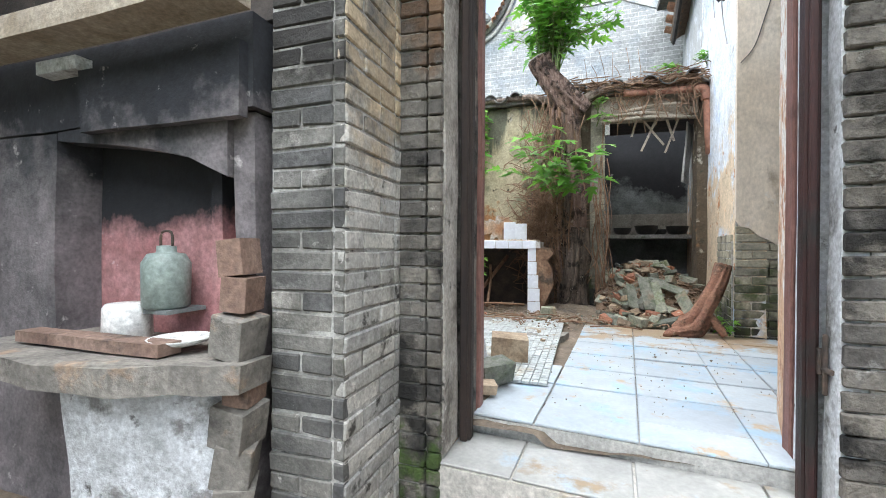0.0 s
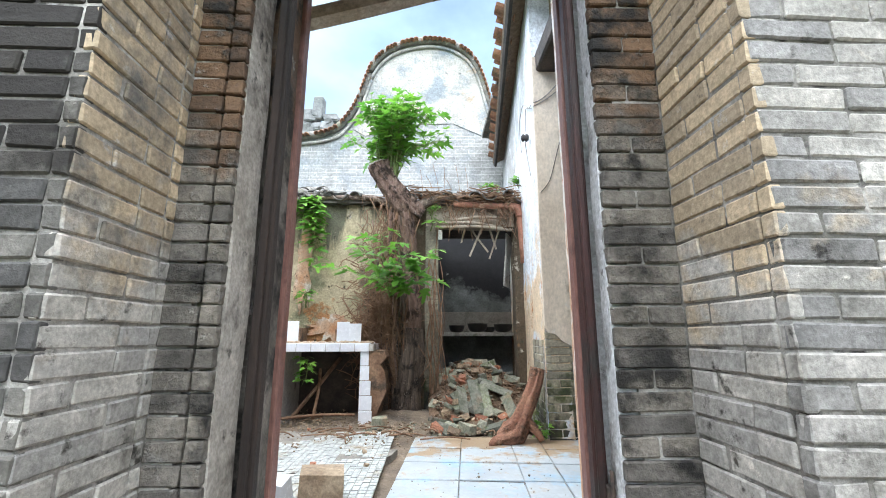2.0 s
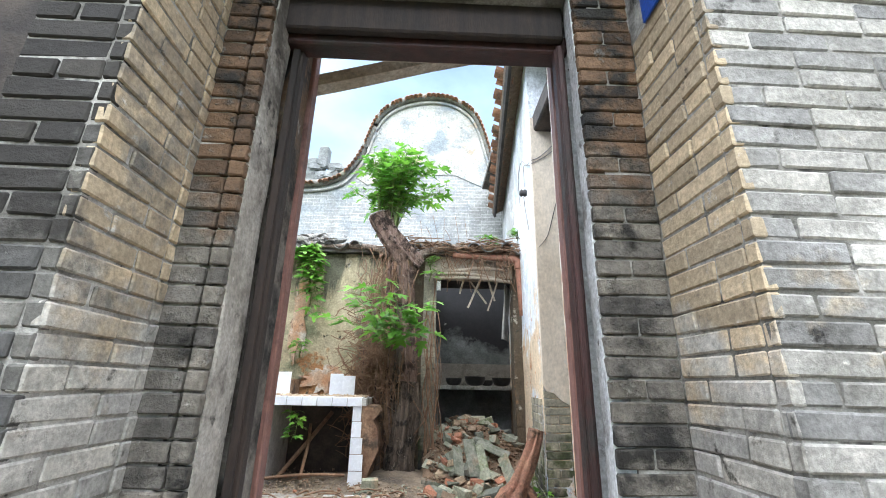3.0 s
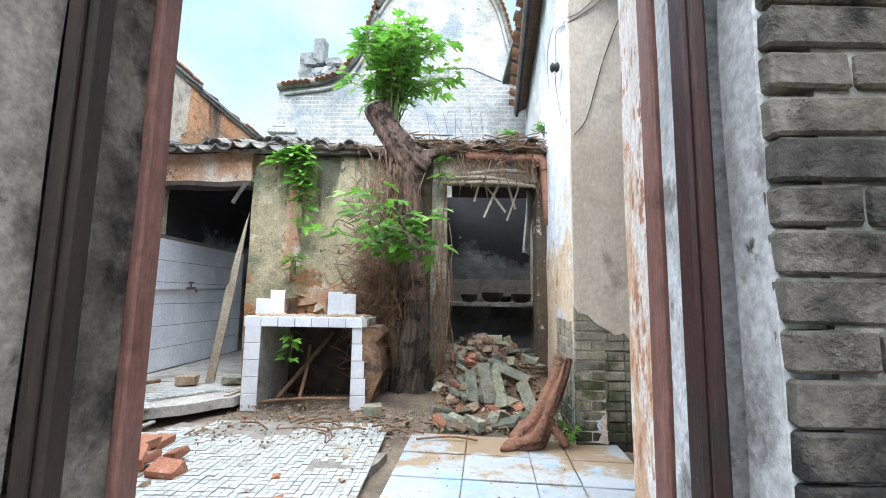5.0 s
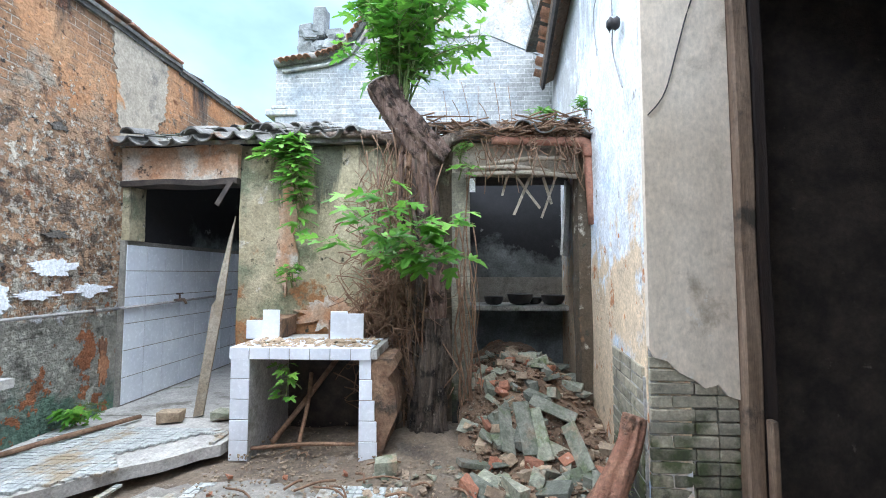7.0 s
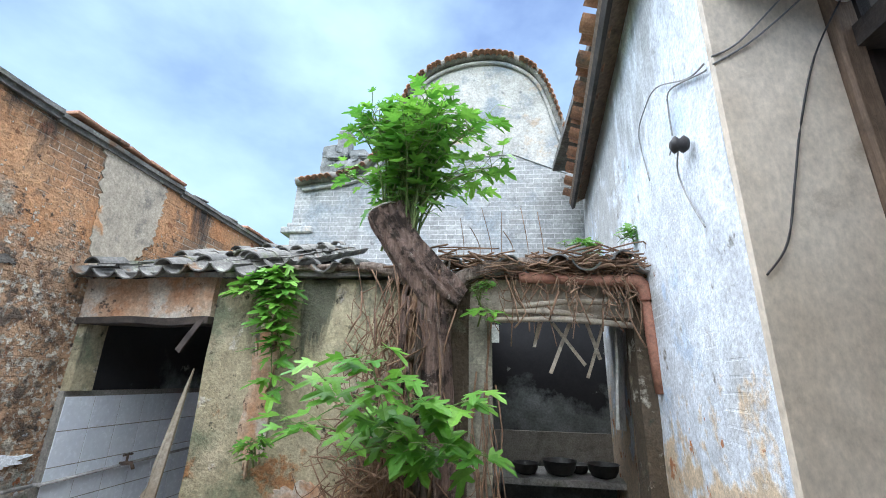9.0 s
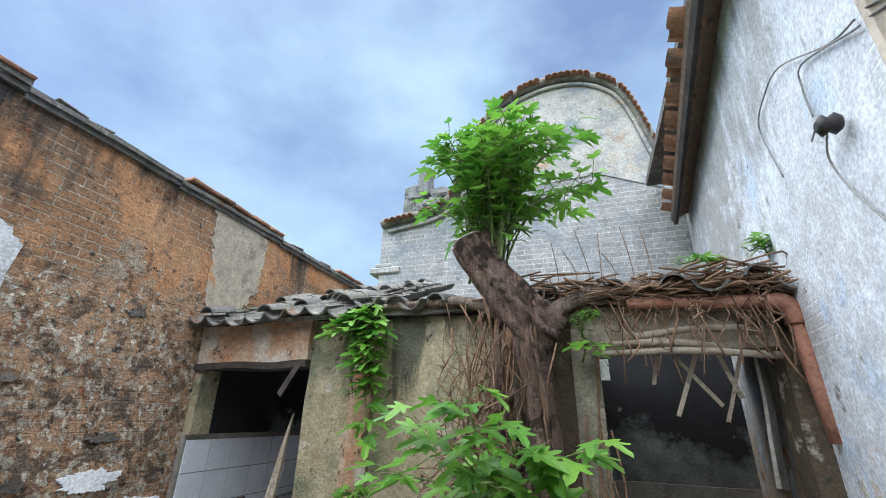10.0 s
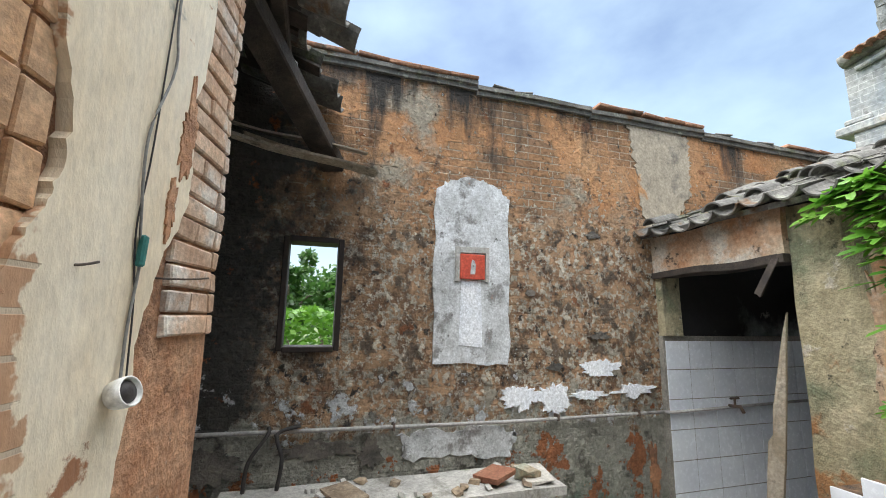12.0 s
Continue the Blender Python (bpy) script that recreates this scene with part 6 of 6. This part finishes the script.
thing("connector", "small teal plastic cable connector", "connector", rounded(boxes((-0.009, 0.009, -0.008, 0.008, -0.035, 0.035)), 0.004), teal, at=NW @ pose(0.55, -0.026, 1.955, 0, 4))
sock = thing("socket_box", "broken round socket box hanging by its cable", "socket")
bm = bmesh.new()
lathe(bm, [(0.045, 0), (0.05, 0.03), (0.05, 0.06), (0.044, 0.06), (0.04, 0.02), (0.01, 0.015)], sides=16)
ob = part("cup", bm, white_thing, sock)
cup = ob
bm = bmesh.new()
lathe(bm, [(0.036, 0.018), (0.036, 0.05), (0.012, 0.056)], sides=12)
part("insert", bm, rubber, cup)
sock.matrix_world = NW @ pose(0.525, -0.025, 1.655, 70, -30, 0) @ Matrix.Scale(0.62, 4)
for x, z, l in ((0.36, 1.9, 0.05), (0.66, 1.905, 0.11)):
    bm = bmesh.new()
    tube(bm, bend([(x, 0.005, z), (x + l * 0.5, -l * 0.4, z + 0.003), (x + l, -l * 0.7, z + 0.012)], 3), 0.0028, 6)
    thing("nail", "rusty spike sticking out of the peeling wall", "nail", bm, iron, "rusty spikes", at=NW)
thing("blue_sign", "small blue enamel plate high on the brick", "sign", rounded(boxes((0.852, 0.862, -0.27, -0.13, 2.29, 2.48)), 0.004), blue_paint)

# ---- hearth in the house ----
hearth = thing("hearth", "sooty plastered hearth with a pink niche", "hearth")
HY = -0.44
smoky_brick = surf("smoky_pink_brick", (0.20, 0.125, 0.095), (0.32, 0.22, 0.17), 7, 0.93, 0.7, 50, [((0.08, 0.06, 0.05), 5, 0.54, 0.66)], rnd=0.15)
smoky_stone = surf("smoky_hearth_stone", (0.15, 0.14, 0.125), (0.27, 0.25, 0.22), 5, 0.93, 0.7, 50, [((0.36, 0.25, 0.17), 4, 0.58, 0.68), ((0.06, 0.055, 0.05), 6, 0.60, 0.7)])
part("breast", cut(boxes((-3.28, -2.12, HY, -0.005, -0.33, 1.19), (-2.12, -1.225, HY, -0.005, -0.33, 0.2), (-1.225, -1.14, HY + 0.03, -0.005, -0.33, 1.19), (-3.28, -1.12, HY, -0.005, 1.20, 1.5)), 0.14, 0.014), hearth_plaster, hearth)
part("arch", cut(prism([(-2.118, 1.195), (-2.118, 1.16), (-1.9, 1.13), (-1.6, 1.09), (-1.4, 1.05), (-1.228, 0.97), (-1.228, 1.195)], HY + 0.005, HY + 0.1), 0.12, 0.008), hearth_plaster, hearth)
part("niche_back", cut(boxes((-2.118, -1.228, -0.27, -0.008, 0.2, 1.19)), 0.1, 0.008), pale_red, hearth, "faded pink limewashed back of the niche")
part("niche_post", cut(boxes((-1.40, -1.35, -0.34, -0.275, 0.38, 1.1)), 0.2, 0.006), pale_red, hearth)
slab_plan = [(-1.04, -0.44), (-1.02, -0.60), (-1.12, -0.635), (-1.25, -0.63), (-1.38, -0.69), (-1.52, -0.70), (-1.66, -0.745), (-1.85, -0.74), (-2.2, -0.70), (-2.2, -0.27), (-1.23, -0.27), (-1.23, -0.44)]
part("slab", cut(prism(slab_plan, 0.295, 0.375, flat), 0.07, 0.022), smoky_stone, hearth, "rough stone hearth slab with a broken edge")
part("slab_edge", cut(boxes((-2.05, -1.33, -0.60, -0.52, 0.385, 0.425)), 0.1, 0.012), smoky_brick, hearth, "worn brick edging")
part("base", cut(prism([(-1.16, -0.445), (-1.14, -0.53), (-1.4, -0.60), (-1.66, -0.65), (-1.70, -0.445)], -0.33, 0.29, flat), 0.06, 0.03), whitewash, hearth, "whitened rough base")
part("hood", cut(boxes((-1.90, -1.14, HY - 0.04, HY - 0.002, 1.16, 1.40)), 0.12, 0.014), hearth_plaster, hearth)
part("mantel", cut(boxes((-3.28, -1.075, HY - 0.20, HY - 0.055, 1.47, 1.55)), 0.2, 0.008), old_wood, hearth, "pale timber mantel shelf")
# Near-black colour replaces the dim light above the mantel.
part("upper", boxes((-3.28, -1.07, -0.3, -0.006, 1.56, 3.3)), charred, hearth)
thing("lime_lump", "pale lump of plaster stuck above the hearth", "plaster lump", cut(boxes((-2.12, -1.88, HY - 0.06, HY - 0.001, 1.40, 1.45)), 0.06, 0.014), whitewash)
for x, z, h, tilt in ((-1.125, 0.70, 0.115, -6), (-1.11, 0.585, 0.11, 4), (-1.10, 0.30, 0.12, 3)):
    tagged(new("loose_brick", stone_mesh(0.085, 0.11, h, smoky_brick, 0.93, 60)), "loose pinkish brick stacked beside the hearth", "brick", "loose hearth bricks").matrix_basis = pose(x, -0.485, z, 0, tilt, 12)
for x, z in ((-1.11, 0.455), (-1.11, 0.18), (-1.12, 0.06), (-1.13, -0.07), (-1.15, -0.21)):
    tagged(new("loose_stone", stone_mesh(0.12, 0.13, 0.14, smoky_stone, 0.8, 40)), "rough stone stacked beside the hearth", "stone", "hearth stones").matrix_basis = pose(x, -0.50, z, 4, 9, rnd.uniform(0, 40))
can = thing("flask", "grey-green enamel flask hanging in the niche", "flask")
bm = bmesh.new()
lathe(bm, [(0.066, 0), (0.08, 0.012), (0.082, 0.17), (0.062, 0.205), (0.034, 0.21), (0.032, 0.235), (0.01, 0.237)])
part("body", bm, enamel_green, can)
bm = bmesh.new()
tube(bm, bend([(-0.03, 0, 0.235), (-0.025, 0, 0.285), (0.025, 0, 0.285), (0.03, 0, 0.235)], 4), 0.005, 6)
part("handle", bm, iron, can)
can.matrix_world = pose(-1.58, -0.38, 0.50)
thing("flask_shelf", "little ledge that carries the flask", "ledge", boxes((-1.66, -1.50, -0.44, -0.278, 0.485, 0.5)), dim_plaster)
jar = bmesh.new()
lathe(jar, [(0.068, 0), (0.08, 0.01), (0.078, 0.12), (0.068, 0.135), (0.02, 0.137)])
thing("jar", "whitish crusted jar on the hearth slab", "jar", jar, white_thing, at=pose(-1.70, -0.44, 0.385))
dish = bmesh.new()
lathe(dish, [(0.045, 0), (0.08, 0.012), (0.1, 0.028), (0.096, 0.028), (0.075, 0.017), (0.01, 0.012)])
thing("dish", "shallow white dish on the hearth slab", "dish", dish, white_thing, at=pose(-1.37, -0.49, 0.40))

# ---- beyond the window: hedge and trees ----


def leafy(name, label, cat, n, place, size, mat, kind=""):
    verts, faces = [], []
    for _ in range(n):
        c = Vector(place())
        u = Vector((rnd.uniform(-1, 1), rnd.uniform(-1, 1), rnd.uniform(-0.6, 0.6))).normalized()
        v = u.cross(Vector((rnd.uniform(-1, 1), rnd.uniform(-1, 1), rnd.uniform(-1, 1)))).normalized()
        s, b = size * rnd.uniform(0.6, 1.3), len(verts)
        verts += [c - u * s, c + v * s * 0.5, c + u * s, c - v * s * 0.5]
        faces.append((b, b + 1, b + 2, b + 3))
    me = bpy.data.meshes.new(name)
    me.from_pydata(verts, [], faces)
    me.materials.append(mat)
    return new(name, me)


def hedge_spot():
    x, y = rnd.uniform(-10.5, -8.6), rnd.uniform(-3, 6)
    top = 1.9 + 0.25 * noise.noise(Vector((x, y * 1.5, 0)))
    return x, y, top - (top + 0.4) * rnd.random() ** 2.2


tagged(leafy("hedge", "", "", 9000, hedge_spot, 0.09, leaf_hedge), "bright green hedge behind the old wall", "hedge", kind="stuff")
for x, y, h, w in ((-22, -0.2, 4.3, 2.4), (-19, 2.6, 3.6, 2.0), (-24, 4.5, 4.2, 2.6), (-21, -2.8, 5.6, 2.8), (-26, 1.6, 4.1, 3.0)):
    ft = thing("far_tree", "dense dark green tree beyond the hedge", "tree", group="far trees")
    bm = bmesh.new()
    tube(bm, bend([(x, y, -0.5), (x + 0.1, y, h * 0.35), (x - 0.1, y + 0.1, h * 0.7)], 4), [0.22, 0.2, 0.18, 0.16, 0.15, 0.13, 0.1, 0.08, 0.05], 8, 0.3)
    for k in range(5):
        a = k * 1.3
        tube(bm, bend([(x, y, h * 0.35 + k * 0.2), (x + 0.5 * math.cos(a), y + 0.5 * math.sin(a), h * 0.55), (x + w * 0.6 * math.cos(a), y + w * 0.6 * math.sin(a), h * 0.75)], 3), 0.06, 6)
    part("trunk", bm, bark, ft)
    clumps = [(Vector((rnd.gauss(0, w * 0.42), rnd.gauss(0, w * 0.42), rnd.uniform(0.25, 0.95) * h)), rnd.uniform(0.4, 0.9)) for _ in range(26)]

    def crown_spot():
        c, r = rnd.choice(clumps)
        d = Vector((rnd.gauss(0, 1), rnd.gauss(0, 1), rnd.gauss(0, 0.8))).normalized() * r * rnd.random() ** 0.4
        return Vector((x, y, 0)) + c + d
    ob = leafy("crown", "", "", 3800, crown_spot, 0.17, leaf_dark)
    ob.parent = ft

# ---- brickwork, piece by piece ----


def brick_meshes(mat, depth=0.03, length=0.232, height=0.058):
    out = []
    for l in (length, length / 2 - 0.004):
        for _ in range(4):
            bm = boxes((-l / 2, l / 2, -0.003, depth, 0, height), wob=0.0035)
            out.append(mesh_of(rounded(bm, 0.005), mat, "brick"))
    return out[:4], out[4:]


def lay_bricks(parent, at, width, z0, z1, mat, course=0.066, most=300, keep=lambda u, z: True, deep=0.03):
    """Courses along the local x of a wall face whose outside is local -y."""
    long, short = brick_meshes(mat, deep, height=course - 0.008)
    n = 0
    for c in range(int((z1 - z0) / course)):
        z = z0 + c * course
        u = 0.0
        seq = c % 3
        while u < width - 0.03 and n < most:
            stretch = width - u >= 0.232 and not (seq == 1 and u == 0.0)
            l = 0.232 if stretch else min(0.112, width - u)
            forms = long if stretch else short
            if keep(u + l / 2, z):
                m = at @ pose(u + l / 2, rnd.uniform(-0.003, 0.003), z, rnd.uniform(-1, 1), rnd.uniform(-0.7, 0.7), rnd.uniform(-0.9, 0.9))
                if not stretch:
                    m = m @ Matrix.Diagonal((l / 0.112, 1, 1, 1))
                piece("brick", rnd.choice(forms), parent, m)
                n += 1
            u += l + 0.008


Z0, Z1 = ROOM_FLOOR, 3.0
brick_orange = surf("smoothed_orange_brick", (0.52, 0.30, 0.16), (0.62, 0.42, 0.27), 4, 0.9, 0.5, 60, [((0.36, 0.32, 0.27), 6, 0.62, 0.7)], rnd=0.12)
lay_bricks(pier_left, pose(-1.065, -0.41, 0), 0.278, Z0, Z1, brick_dark_top)
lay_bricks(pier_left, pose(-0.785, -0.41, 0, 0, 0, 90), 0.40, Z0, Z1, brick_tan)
lay_bricks(pier_right, pose(0.870, -0.41, 0), 0.96, Z0, Z1, brick_grey, most=220)
lay_bricks(pier_right, pose(0.870, -0.012, 0, 0, 0, -90), 0.40, Z0, Z1, brick_tan, most=120)
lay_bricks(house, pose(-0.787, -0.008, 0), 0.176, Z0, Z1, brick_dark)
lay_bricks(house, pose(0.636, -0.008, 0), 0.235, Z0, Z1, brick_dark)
lay_bricks(end_wall, NW @ pose(0.73, 0.0, 0), 0.275, 1.76, 3.5, brick_pale)
lay_bricks(outer, NW @ pose(0.0, 0.004, 0), 0.30, 0.3, 3.3, brick_orange, course=0.105)
lay_bricks(rb, pose(1.097, 2.51, 0), 0.465, -0.05, 0.98, brick_moss, course=0.07)
lay_bricks(rb, RB @ pose(-0.014, 0.78, 0, 0, 0, -90), 0.74, -0.05, 0.86, brick_moss, course=0.07)
lay_bricks(bw, pose(-0.02, 4.062, 0), 0.165, -0.05, 2.3, brick_moss, course=0.07)
